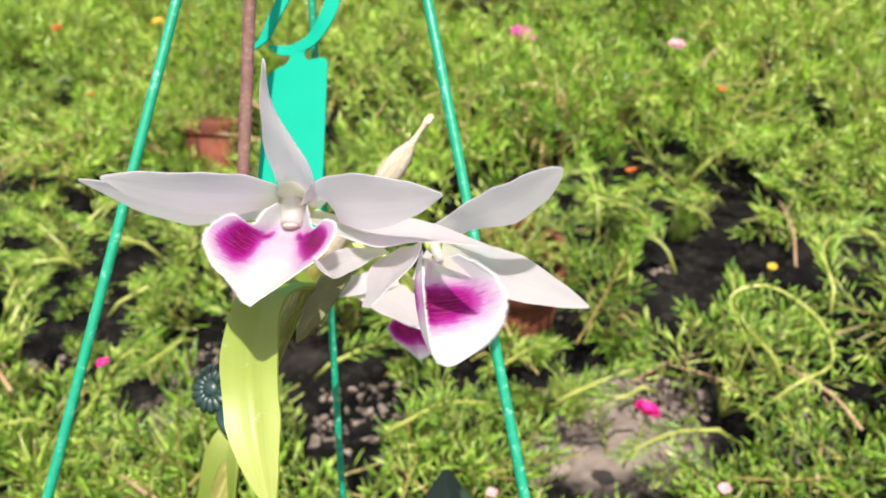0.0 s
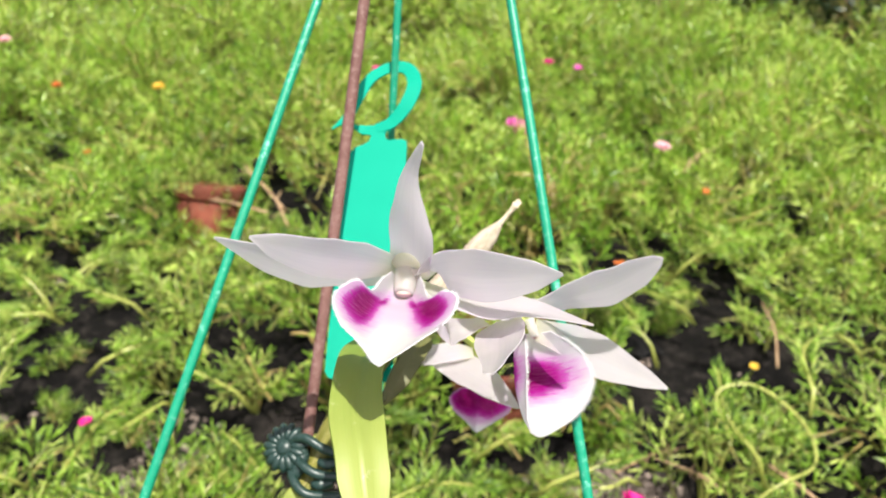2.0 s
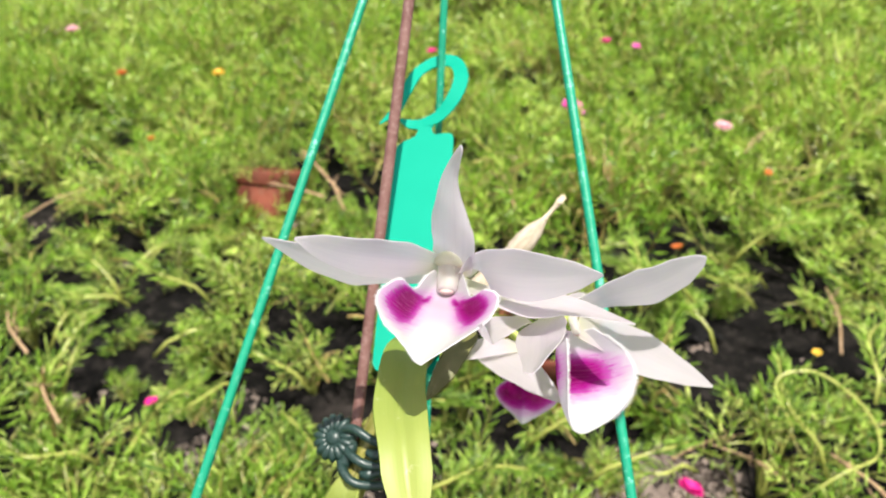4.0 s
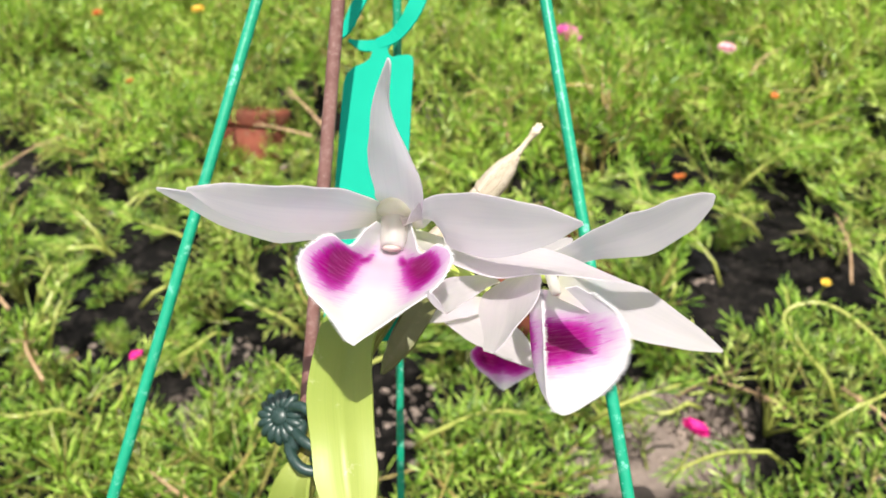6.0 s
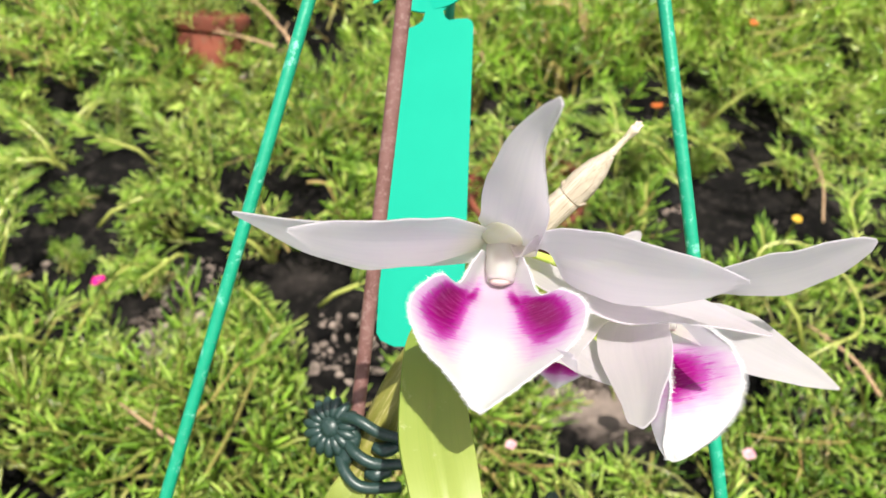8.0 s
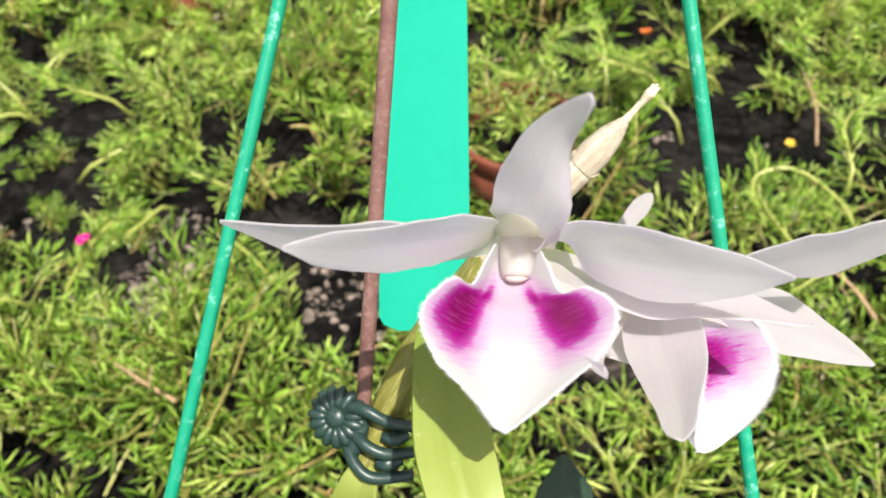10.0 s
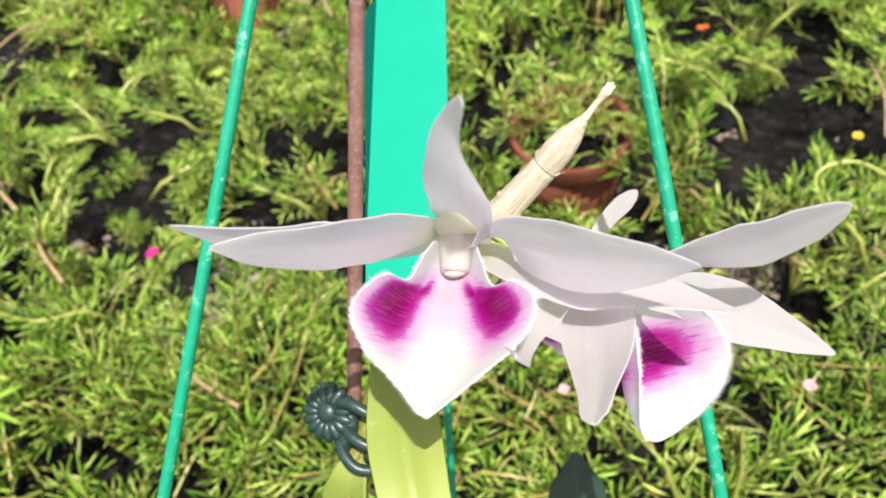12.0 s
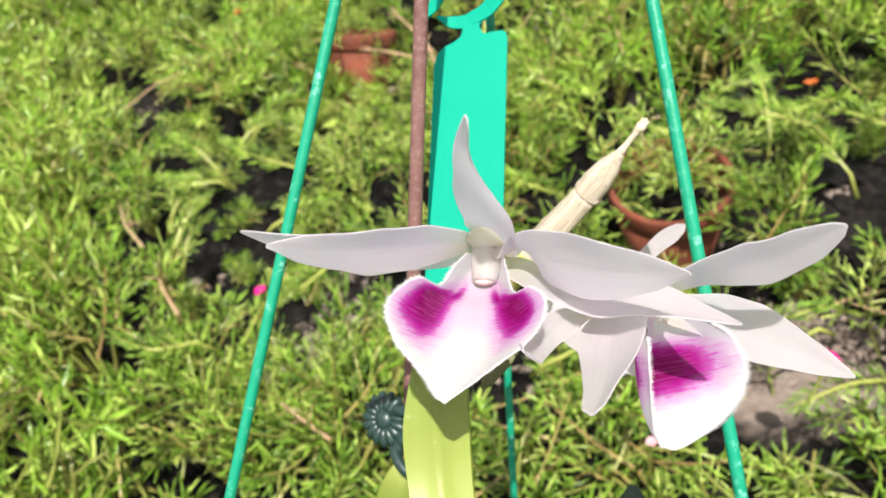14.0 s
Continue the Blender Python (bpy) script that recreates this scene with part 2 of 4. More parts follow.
def leaf_material():
    k = Mat("orchid_leaf", rough=0.45, spec=0.6)
    u, v = k.uv()
    vec = k.coords()
    line = k.math("SINE", k.math("ADD", k.math("MULTIPLY", v, 90.0), k.math("MULTIPLY", k.noise(40.0, 3, vec=k.coords()), 6.0)))
    col = k.mix(k.noise(45.0, 4, vec=vec), (0.17, 0.255, 0.028), (0.27, 0.345, 0.06))
    yellow = k.math("MINIMUM", k.math("MULTIPLY", k.math("MAXIMUM", k.math("SUBTRACT", u, 0.38), 0.0), 1.6), 0.8)
    col = k.mix(yellow, col, (0.50, 0.53, 0.15))
    streaks = k.noise(1.0, 3, 0.6, vec=k.coords((3.0, 45.0, 1.0), "UV"))
    col = k.mix(k.ramp(streaks, (0.42, (0, 0, 0)), (0.66, (0.2, 0.2, 0.2))), col, (0.18, 0.29, 0.04))
    scar = k.ramp(k.noise(160.0, 5, 0.75, vec=vec), (0.63, (0, 0, 0)), (0.70, (0.7, 0.7, 0.7)))
    col = k.mix(k.math("MULTIPLY", scar, k.math("MULTIPLY", u, 0.8)), col, (0.66, 0.62, 0.42))
    k.color(col)
    k.bump(k.math("ADD", k.math("MULTIPLY", line, 0.02), k.noise(200.0, 3, vec=vec)), 0.2, 0.0006)
    k.translucent(0.42, (1.0, 1.0, 0.6))
    return k.m


LEAF = leaf_material()
# olive leaf behind the bloom: the shade on it is put into this darker colour
SHADED_LEAF = plastic_material("old_olive_leaf", (0.065, 0.072, 0.018), (0.11, 0.105, 0.03), 0.5, (0.16, 0.13, 0.06), 0.3)
DARK_LEAF = plastic_material("dark_waxy_leaf", (0.008, 0.024, 0.012), (0.012, 0.034, 0.016), 0.5, (0.06, 0.1, 0.06), 0.3)
NEEDLE = foliage_material("moss_rose_needles", (0.058, 0.14, 0.014), (0.36, 0.59, 0.058), (0.84, 0.90, 0.27), 0.34)
DARK_NEEDLE = foliage_material("dark_shrub_leaves", (0.012, 0.035, 0.012), (0.025, 0.06, 0.02), (0.05, 0.10, 0.03), 0.15)
STEM = foliage_material("moss_rose_stems", (0.10, 0.10, 0.02), (0.29, 0.33, 0.07), (0.46, 0.28, 0.12), 0.1)
PALE_STEM = foliage_material("pale_runner_stems", (0.28, 0.30, 0.06), (0.42, 0.45, 0.11), (0.50, 0.44, 0.18), 0.15)
SOIL = soil_material()
TERRACOTTA = speckled("terracotta", (0.11, 0.028, 0.016), (0.18, 0.046, 0.025), (0.10, 0.07, 0.042), 24.0, 0.85, 0.4, 0.002).m
BLACK_POT = plastic_material("black_plastic", (0.012, 0.012, 0.012), (0.022, 0.021, 0.02), 0.5, (0.16, 0.14, 0.12), 0.4)
FILM = speckled("black_mulch_film", (0.0025, 0.0025, 0.003), (0.006, 0.0057, 0.006), (0.016, 0.0145, 0.0135), 40.0, 0.5, 0.6, 0.004)
FILM.b.inputs["Specular IOR Level"].default_value = 0.1
FILM = FILM.m
STONE = speckled("dry_clod", (0.16, 0.125, 0.105), (0.34, 0.265, 0.225), (0.10, 0.08, 0.066), 60.0, 0.95, 0.7, 0.003).m
TWIG = speckled("dry_twig", (0.30, 0.19, 0.10), (0.40, 0.27, 0.16), (0.2, 0.12, 0.07), 80.0, 0.85, 0.5, 0.001).m
BARK = speckled("coconut_husk", (0.10, 0.06, 0.035), (0.16, 0.10, 0.06), (0.22, 0.15, 0.1), 50.0, 0.95, 0.8, 0.004).m


def bloom_material(name, a, b):
    k = Mat(name, rough=0.55, spec=0.3)
    u, v = k.uv()
    k.color(k.mix(u, a, b))
    k.translucent(0.35)
    return k.m


PINK = bloom_material("pink_bloom", (0.75, 0.10, 0.42), (0.80, 0.16, 0.55))
MAGENTA = bloom_material("magenta_bloom", (0.60, 0.012, 0.20), (0.72, 0.02, 0.28))
ORANGE = bloom_material("orange_bloom", (0.55, 0.13, 0.025), (0.60, 0.18, 0.04))
YELLOW = bloom_material("yellow_bloom", (0.78, 0.50, 0.04), (0.80, 0.56, 0.08))
PALE = bloom_material("pale_pink_bloom", (0.75, 0.40, 0.45), (0.78, 0.48, 0.52))

# ---------------------------------------------------------------- building helpers
def link_mesh(name, bm, material, smooth=True):
    for f in bm.faces:
        f.smooth = smooth
    me = bpy.data.meshes.new(name)
    bm.to_mesh(me)
    bm.free()
    for m in (material if isinstance(material, (list, tuple)) else (material,)):
        me.materials.append(m)
    return new(name, me)


def part(name, bm, material, parent, label="", smooth=True):
    """Links a bmesh as one mesh object under a thing or a part."""
    ob = link_mesh(name, bm, material, smooth)
    ob.parent = parent
    return tagged(ob, label)


def spline(points, n):
    """n places along a smooth curve through the given points."""
    p = [Vector(q) for q in points]
    p = [p[0] * 2 - p[1], *p, p[-1] * 2 - p[-2]]
    out = []
    for i in range(n):
        s = i / (n - 1) * (len(p) - 3)
        k = min(int(s), len(p) - 4)
        f = s - k
        a, b, c, d = p[k:k + 4]
        out.append(0.5 * (2 * b + (c - a) * f + (2 * a - 5 * b + 4 * c - d) * f * f + (3 * b - a - 3 * c + d) * f ** 3))
    return out


def sheet(bm, rows, thick, flip=False):
    """A thin closed solid over a grid of places, with u, v along and across as its UV."""
    uv = bm.loops.layers.uv.verify()
    nu, nv = len(rows), len(rows[0])
    nor = [[None] * nv for _ in range(nu)]
    for i in range(nu):
        for j in range(nv):
            a = rows[min(i + 1, nu - 1)][j] - rows[max(i - 1, 0)][j]
            b = rows[i][min(j + 1, nv - 1)] - rows[i][max(j - 1, 0)]
            n = a.cross(b)
            nor[i][j] = n.normalized() if n.length > 1e-12 else (nor[i - 1][j] if i else Vector((0, 0, 1)))
    top, low = [], []
    for i in range(nu):
        top.append([bm.verts.new(rows[i][j] + nor[i][j] * thick * 0.5) for j in range(nv)])
        low.append([bm.verts.new(rows[i][j] - nor[i][j] * thick * 0.5) for j in range(nv)])
    def face(vs, st):
        try:
            f = bm.faces.new(vs)
        except ValueError:
            return
        f.smooth = True
        for l, c in zip(f.loops, st):
            l[uv].uv = c
    for i in range(nu - 1):
        for j in range(nv - 1):
            ij = [(i, j), (i + 1, j), (i + 1, j + 1), (i, j + 1)]
            st = [(a / (nu - 1), b / (nv - 1)) for a, b in ij]
            face([top[a][b] for a, b in ij], st)
            face([low[a][b] for a, b in reversed(ij)], list(reversed(st)))
    rim = [(i, 0) for i in range(nu)] + [(nu - 1, j) for j in range(1, nv)] + [(i, nv - 1) for i in range(nu - 2, -1, -1)] + [(0, j) for j in range(nv - 2, 0, -1)]
    for (a, b), (c, d) in zip(rim, rim[1:] + rim[:1]):
        for v, w in ((top[a][b], top[c][d]), (low[a][b], low[c][d])):
            e = bm.edges.get((v, w))
            if e:
                e.smooth = False                             # a crisp rim
        face([top[a][b], low[a][b], low[c][d], top[c][d]], [(a / (nu - 1), b / (nv - 1))] * 2 + [(c / (nu - 1), d / (nv - 1))] * 2)


def tube(bm, points, radii, sides=10, n=24, cap=True, smooth_path=True):
    """A round solid along a curve; radii are spread evenly along it."""
    path = spline(points, n) if smooth_path else [Vector(p) for p in points]
    n = len(path)
    up = Vector((0.31, 0.17, 0.93))
    rings = []
    for i, c in enumerate(path):
        t = (path[min(i + 1, n - 1)] - path[max(i - 1, 0)]).normalized()
        a = t.cross(up).normalized()
        b = t.cross(a)
        r = float(np.interp(i / (n - 1), np.linspace(0, 1, len(radii)), radii))
        rings.append([bm.verts.new(c + (a * math.cos(k) + b * math.sin(k)) * r) for k in np.linspace(0, 2 * math.pi, sides, endpoint=False)])
    for r, s in zip(rings, rings[1:]):
        for k in range(sides):
            bm.faces.new((r[k], r[(k + 1) % sides], s[(k + 1) % sides], s[k]))
    if cap:
        bm.faces.new(list(reversed(rings[0])))
        bm.faces.new(rings[-1])


def lathe(bm, profile, sides=28, m=Matrix.Identity(4)):
    """Turns a list of (radius, height) round the z axis."""
    rings = [[bm.verts.new(m @ Vector((r * math.cos(a), r * math.sin(a), z))) for a in np.linspace(0, 2 * math.pi, sides, endpoint=False)] for r, z in profile]
    for r, s in zip(rings, rings[1:]):
        for k in range(sides):
            bm.faces.new((r[k], r[(k + 1) % sides], s[(k + 1) % sides], s[k]))


MM = 0.001
TEPAL = ((0, 0.12, 0.3, 0.5, 0.7, 0.86, 0.95, 1.0), (0.5, 0.74, 0.96, 1.0, 0.82, 0.48, 0.22, 0.05))
ROUND = ((0, 0.1, 0.3, 0.6, 0.82, 0.93, 0.98, 1.0), (0.6, 0.78, 0.94, 1.0, 0.84, 0.56, 0.32, 0.08))


def tepal_rows(points, width, face, cup=0.08, keel=0.022, twist=0.0, by=1.0, wave=0.0, seed=0, profile=TEPAL, nu=30, nv=13):
    """Rows of a petal: its middle line, full width, the way that it faces, how far its sides rise, its middle groove, its twist in degrees."""
    rnd = random.Random(seed)
    ph = rnd.random() * 6
    mid = spline([Vector(p) * MM for p in points], nu)
    rows = []
    for i, c in enumerate(mid):
        u = i / (nu - 1)
        t = (mid[min(i + 1, nu - 1)] - mid[max(i - 1, 0)]).normalized()
        f = Vector(face) - t * t.dot(Vector(face))
        f = Matrix.Rotation(radians(twist * min(1.0, u / by)), 3, t) @ f.normalized()
        s = t.cross(f)
        w = width * MM / 2 * float(np.interp(u, *profile))
        row = []
        for j in range(nv):
            v = j / (nv - 1) * 2 - 1
            rise = w * (cup * 2 * v * v - keel * math.exp(-(v / 0.3) ** 2))
            rise += wave * MM * v * abs(v) * math.sin(9 * u + ph + (1.5 if v > 0 else 0))
            edge = 1 + 0.025 * math.sin(23 * u + ph) * abs(v)
            row.append(c + s * (w * v * edge) + f * rise)
        rows.append(row)
    return rows


def tepal(name, parent, points, width, face=(0, 0, 1), label="", material=None, thick=0.28, **more):
    bm = bmesh.new()
    sheet(bm, tepal_rows(points, width, face, **more), thick * MM)
    return part(name, bm, material or PETAL, parent, label)


def surface(grid, nu, nv):
    """A smooth sheet of places through a coarse grid of rows."""
    rows = [spline(r, nv) for r in grid]
    cols = [spline([r[j] for r in rows], nu) for j in range(nv)]
    return [[cols[j][i] for j in range(nv)] for i in range(nu)]

# ---------------------------------------------------------------- ground
def build_ground():
    bm = bmesh.new()
    # fine near the walk, coarse to the horizon
    xs = [-400, -60, -12, -5, *np.linspace(-3, 3, 120), 5, 12, 60, 400]
    ys = [-400, -60, -12, -4, *np.linspace(-1.5, 4, 110), 6, 14, 60, 400]
    grid = []
    for y in ys:
        row = []
        for x in xs:
            near = 1.0 if abs(x) < 3.1 and -1.6 < y < 4.1 else 0.0
            z = near * (0.022 * noise.noise((x * 3, y * 3, 0.3)) + 0.012 * noise.noise((x * 11, y * 11, 2.0)))
            row.append(bm.verts.new((x, y, z - 0.05)))
        grid.append(row)
    for r, s in zip(grid, grid[1:]):
        for j in range(len(xs) - 1):
            bm.faces.new((r[j], r[j + 1], s[j + 1], s[j]))
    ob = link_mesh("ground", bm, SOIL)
    return tagged(ob, "garden soil darkened for the shade between plants, with dry crumbly lighter patches", "ground", kind="structure")


build_ground()

# ---------------------------------------------------------------- moss rose bed
GROUND = -0.05


def needle(bm, base, way, up, length, width, full):
    """One plump needle leaf, curved upward a little."""
    t = way.normalized()
    a = t.cross(up)
    a = a.normalized() if a.length > 1e-6 else Vector((1, 0, 0))
    b = a.cross(t)
    mid = base + t * length * 0.45 + b * length * 0.05
    far = base + t * length * 0.82 + b * length * 0.13
    tip = base + t * length + b * length * 0.2
    v0, v1 = bm.verts.new(base), bm.verts.new(tip)
    if full:
        r1 = [bm.verts.new(mid + a * width * 0.5 * math.cos(k) + b * width * 0.36 * math.sin(k)) for k in (0.5, 2.6, 4.7)]
        r2 = [bm.verts.new(far + a * width * 0.36 * math.cos(k) + b * width * 0.28 * math.sin(k)) for k in (0.5, 2.6, 4.7)]
        for i in range(3):
            p, q, r, s = r1[i], r1[(i + 1) % 3], r2[i], r2[(i + 1) % 3]
            bm.faces.new((v0, q, p))
            bm.faces.new((p, q, s, r))
            bm.faces.new((r, s, v1))
    else:
        p, q = bm.verts.new(mid + a * width * 0.5), bm.verts.new(mid - a * width * 0.5)
        r = bm.verts.new(mid - b * width * 0.4)
        for f in ((v0, r, p), (v0, q, r), (r, v1, p), (q, v1, r)):
            bm.faces.new(f)


def sprig(bm, bs, base, way, length, rnd, full, leaves, big=1.0):
    """A shoot: a thin stem closely set with needles, with a tuft at its tip."""
    side = Vector((rnd.uniform(-1, 1), rnd.uniform(-1, 1), 0))
    pts = [base, base + way * length * 0.5 + side * length * 0.1, base + way * length + side * length * 0.16 + Vector((0, 0, length * 0.2))]
    path = spline(pts, 5)
    tube(bs, path, [0.0015 * big, 0.0009 * big], 4, 5, False, False)
    spin = rnd.random() * 6
    for i in range(leaves):
        s = 0.15 + 0.85 * (i / max(1, leaves - 1)) ** 0.55
        x = s * 4
        k = min(int(x), 3)
        c = path[k].lerp(path[k + 1], x - k)
        t = (path[k + 1] - path[k]).normalized()
        a = t.cross(Vector((0.2, 0.3, 0.93))).normalized()
        b = t.cross(a)
        ang = spin + i * 2.4
        out = a * math.cos(ang) + b * math.sin(ang)
        tilt = rnd.uniform(0.25, 0.6) + rnd.uniform(0.0, 1.2) * s ** 5
        needle(bm, c, out + t * tilt + Vector((0, 0, 0.15)), t, rnd.uniform(0.018, 0.031) * (1.1 - 0.2 * s) * big, rnd.uniform(0.0024, 0.0036) * big, full)


def plant_meshes(seed, shoots, full, leaves, radius=0.115, height=0.165, big=1.0, mats=None):
    """The needles and the stems of one plant."""
    rnd = random.Random(seed)
    bm, bs = bmesh.new(), bmesh.new()
    for i in range(shoots):
        r = radius * math.sqrt((i + 0.5) / shoots)
        a = i * 2.39996 + rnd.uniform(-0.6, 0.6)
        d = Vector((math.cos(a), math.sin(a), 0))
        k = r / radius
        z = height * (1 - 0.45 * k * k) * rnd.uniform(0.55, 1.15)
        length = rnd.uniform(0.045, 0.10) * big
        way = (d * (0.2 + 1.3 * k * rnd.uniform(0.2, 1.3)) + Vector((rnd.uniform(-0.9, 0.9), rnd.uniform(-0.9, 0.9), rnd.uniform(0.25, 1.0)))).normalized()
        sprig(bm, bs, d * r + Vector((0, 0, z)) - way * length * 0.8, way, length, rnd, full, leaves, big)
    for i in range(7):
        a = rnd.random() * 6.28
        e = Vector((math.cos(a), math.sin(a), 0)) * radius * rnd.uniform(0.5, 1.15)
        e.z = height * rnd.uniform(0.3, 0.9)
        tube(bs, [Vector((0, 0, 0)), e * 0.5 + Vector((0, 0, height * 0.35)), e], [0.0024, 0.0014], 4, 6, False)
    out = []
    for name, b, m in (("foliage", bm, (mats or (NEEDLE, STEM))[0]), ("stem_tangle", bs, (mats or (NEEDLE, STEM))[1])):
        me = bpy.data.meshes.new(name)
        b.to_mesh(me)
        b.free()
        me.materials.append(m)
        me.shade_smooth()
        out.append(me)
    return out


# places left bare: (x, y, radius)
GAPS = [(-0.516, 1.11, 0.05), (-0.553, 0.926, 0.04), (-0.745, 1.283, 0.05), (-0.392, 1.034, 0.05), (0.271, 1.003, 0.04), (0.343, 0.90, 0.055), (0.28, 0.93, 0.045),
        (0.486, 0.993, 0.04), (-0.075, 0.645, 0.085), (-0.284, 0.771, 0.05), (-0.318, 0.685, 0.04), (0.167, 0.56, 0.045), (0.244, 0.594, 0.07), (0.449, 0.538, 0.05),
        (0.533, 0.802, 0.05), (-0.503, 0.824, 0.035), (-0.333, 1.22, 0.05), (-0.245, 1.25, 0.05), (0.016, 1.44, 0.04), (0.14, 0.80, 0.06), (0.93, 1.74, 0.08)]
NEAR = [plant_meshes(10 + i, 17, True, 19, big=1.2) for i in range(7)]
FAR = [plant_meshes(40 + i, 28, False, 20, big=1.15) for i in range(6)]
SMALL = [plant_meshes(70 + i, 8, True, 22, 0.05, 0.125, 1.1) for i in range(4)]
ROUGH = [plant_meshes(60 + i, 28, False, 12, big=1.4) for i in range(3)]
SHRUB = [plant_meshes(90 + i, 40, False, 10, 0.13, 0.26, 2.1, (DARK_NEEDLE, STEM)) for i in range(3)]


def put_plant(meshes, m, label, category="plant", group="moss rose plants of the bed", name="moss_rose_plant"):
    thing = new(name)
    thing.matrix_basis = m
    tagged(thing, label, category, group)
    for me in meshes:
        ob = new(me.name.split(".")[0], me)
        ob.parent = thing
    return thing


def join_plants(name, placed, label):
    """One object out of many placed plants."""
    for part_of, mat in ((0, NEEDLE), (1, STEM)):
        verts, loops, starts, nv, nl = [], [], [], 0, 0
        for meshes, m in placed:
            me = meshes[part_of]
            co = np.empty(len(me.vertices) * 3)
            me.vertices.foreach_get("co", co)
            mw = np.array(m)
            verts.append(co.reshape(-1, 3) @ mw[:3, :3].T + mw[:3, 3])
            li, st = np.empty(len(me.loops), int), np.empty(len(me.polygons), int)
            me.loops.foreach_get("vertex_index", li)
            me.polygons.foreach_get("loop_start", st)
            loops.append(li + nv)
            starts.append(st + nl)
            nv, nl = nv + len(me.vertices), nl + len(me.loops)
        verts, loops, starts = np.concatenate(verts), np.concatenate(loops), np.concatenate(starts)
        me = bpy.data.meshes.new(name)
        me.vertices.add(nv)
        me.vertices.foreach_set("co", verts.ravel())
        me.loops.add(nl)
        me.loops.foreach_set("vertex_index", loops)
        me.polygons.add(len(starts))
        me.polygons.foreach_set("loop_start", starts)
        me.update(calc_edges=True)
        me.materials.append(mat)
        if part_of == 0:
            thing = tagged(new(name, me), label, "plants", kind="stuff")
        else:
            ob = tagged(new("stem_tangle", me), kind="stuff")
            ob.parent = thing


def build_bed():
    rnd = random.Random(5)
    rest = []
    step = 0.13
    for iy in range(30):
        for ix in range(-13, 14):
            x = (ix + 0.5 * (iy % 2)) * step + rnd.uniform(-0.035, 0.035)
            y = -0.42 + iy * step * 0.87 + rnd.uniform(-0.035, 0.035)
            turn, size, lean = rnd.uniform(0, 360), rnd.uniform(0.85, 1.15), (rnd.uniform(-10, 10), rnd.uniform(-10, 10))
            tall = rnd.uniform(0.55, 1.25)
            drop = rnd.random()
            if y > 0.95:
                tall = 0.68 + 0.75 * (tall - 0.55)            # the farther plants grow more evenly
            if math.hypot(x + 0.04, y + 0.07) < 0.24 or (x > 0.5 and y > 2.9 - 0.48 * x):
                continue
            gap = min((math.hypot(x - gx, y - gy) - r for gx, gy, r in GAPS))
            patch = noise.noise((x * 4.2, y * 3.2, 7.7))
            if y > 1.05:
                tall *= 1.0 + 0.75 * patch                   # hollows and swells
            if gap < 0.028 or (drop > 0.97 and 0.3 < y < 1.1) or (y > 1.1 and drop > 0.96 + 0.5 * min(0.0, patch)):
                continue
            if any(abs(x - gx) < r + 0.03 and 0 < gy - y < r + 0.13 for gx, gy, r in GAPS):
                tall *= 0.6                              # low growth in front of a bare patch
            kind = SMALL if gap < 0.08 or drop < 0.16 else NEAR if 0.2 < y < 1.0 and abs(x) < 0.75 else FAR
            if not (0.14 < y < 2.05 and abs(x - 0.05) < 0.38 + 0.40 * y):
                rest.append((rnd.choice(ROUGH), pose(x, y, GROUND - 0.005, 0, 0, turn) @ Matrix.Diagonal((size, size, size * tall, 1))))
                continue
            put_plant(rnd.choice(kind), pose(x, y, GROUND - 0.005, lean[0], lean[1], turn) @ Matrix.Diagonal((size, size, size * tall, 1)),
                      "young sparse moss rose beside bare soil" if kind is SMALL else "low bright green moss rose with plump needle leaves")
    # looser growth thins out into bare soil round the bed
    for iy in range(33):
        for ix in range(-14, 15):
            x, y = ix * 0.21 + rnd.uniform(-0.07, 0.07), -1.9 + iy * 0.20 + rnd.uniform(-0.07, 0.07)
            far = math.hypot(x * 0.95, y - 0.9) + 0.45 * noise.noise((x * 1.3, y * 1.3, 4.0)) + rnd.uniform(-0.15, 0.15)
            if far > 2.5 or (abs(x) < 1.68 and -0.5 < y < 2.92) or (0.5 < x < 2.2 and y > 2.85 - 0.48 * x):
                continue
            size = rnd.uniform(1.4, 1.8)
            rest.append((rnd.choice(ROUGH), pose(x, y, GROUND - 0.005, 0, 0, rnd.uniform(0, 360)) @ Matrix.Diagonal((size, size, rnd.uniform(0.8, 1.1), 1))))
    join_plants("moss_rose_carpet", rest, "outer spread of low green moss rose plants")
    for k in range(40):
        x = 0.58 + (k % 8) * 0.17 + rnd.uniform(-0.04, 0.04)
        y = 3.0 - 0.48 * x + (k // 8) * 0.15 + rnd.uniform(-0.03, 0.03)
        put_plant(rnd.choice(SHRUB), pose(x, y, GROUND - 0.01, 0, 0, rnd.uniform(0, 360)), "dark green leafy shrub at the far edge of the bed", "shrub", "dark shrubs behind the bed", "dark_shrub")


def fringe_gaps():
    """Young plants that lean in from the rim of each bare patch."""
    rnd = random.Random(61)
    for gx, gy, r in GAPS:
        if gy > 1.3 or gy < 0.5:
            continue
        for k in range(2):
            a = rnd.uniform(0, 6.283)
            d = r + rnd.uniform(0.0, 0.05)
            w = rnd.uniform(0.5, 0.85)
            put_plant(rnd.choice(SMALL), pose(gx + d * math.cos(a), gy + d * math.sin(a), GROUND - 0.01, rnd.uniform(-14, 14), rnd.uniform(-14, 14), rnd.uniform(0, 360)) @ Matrix.Diagonal((w, w, w * rnd.uniform(0.45, 0.8), 1)),
                      "young sparse moss rose beside bare soil")


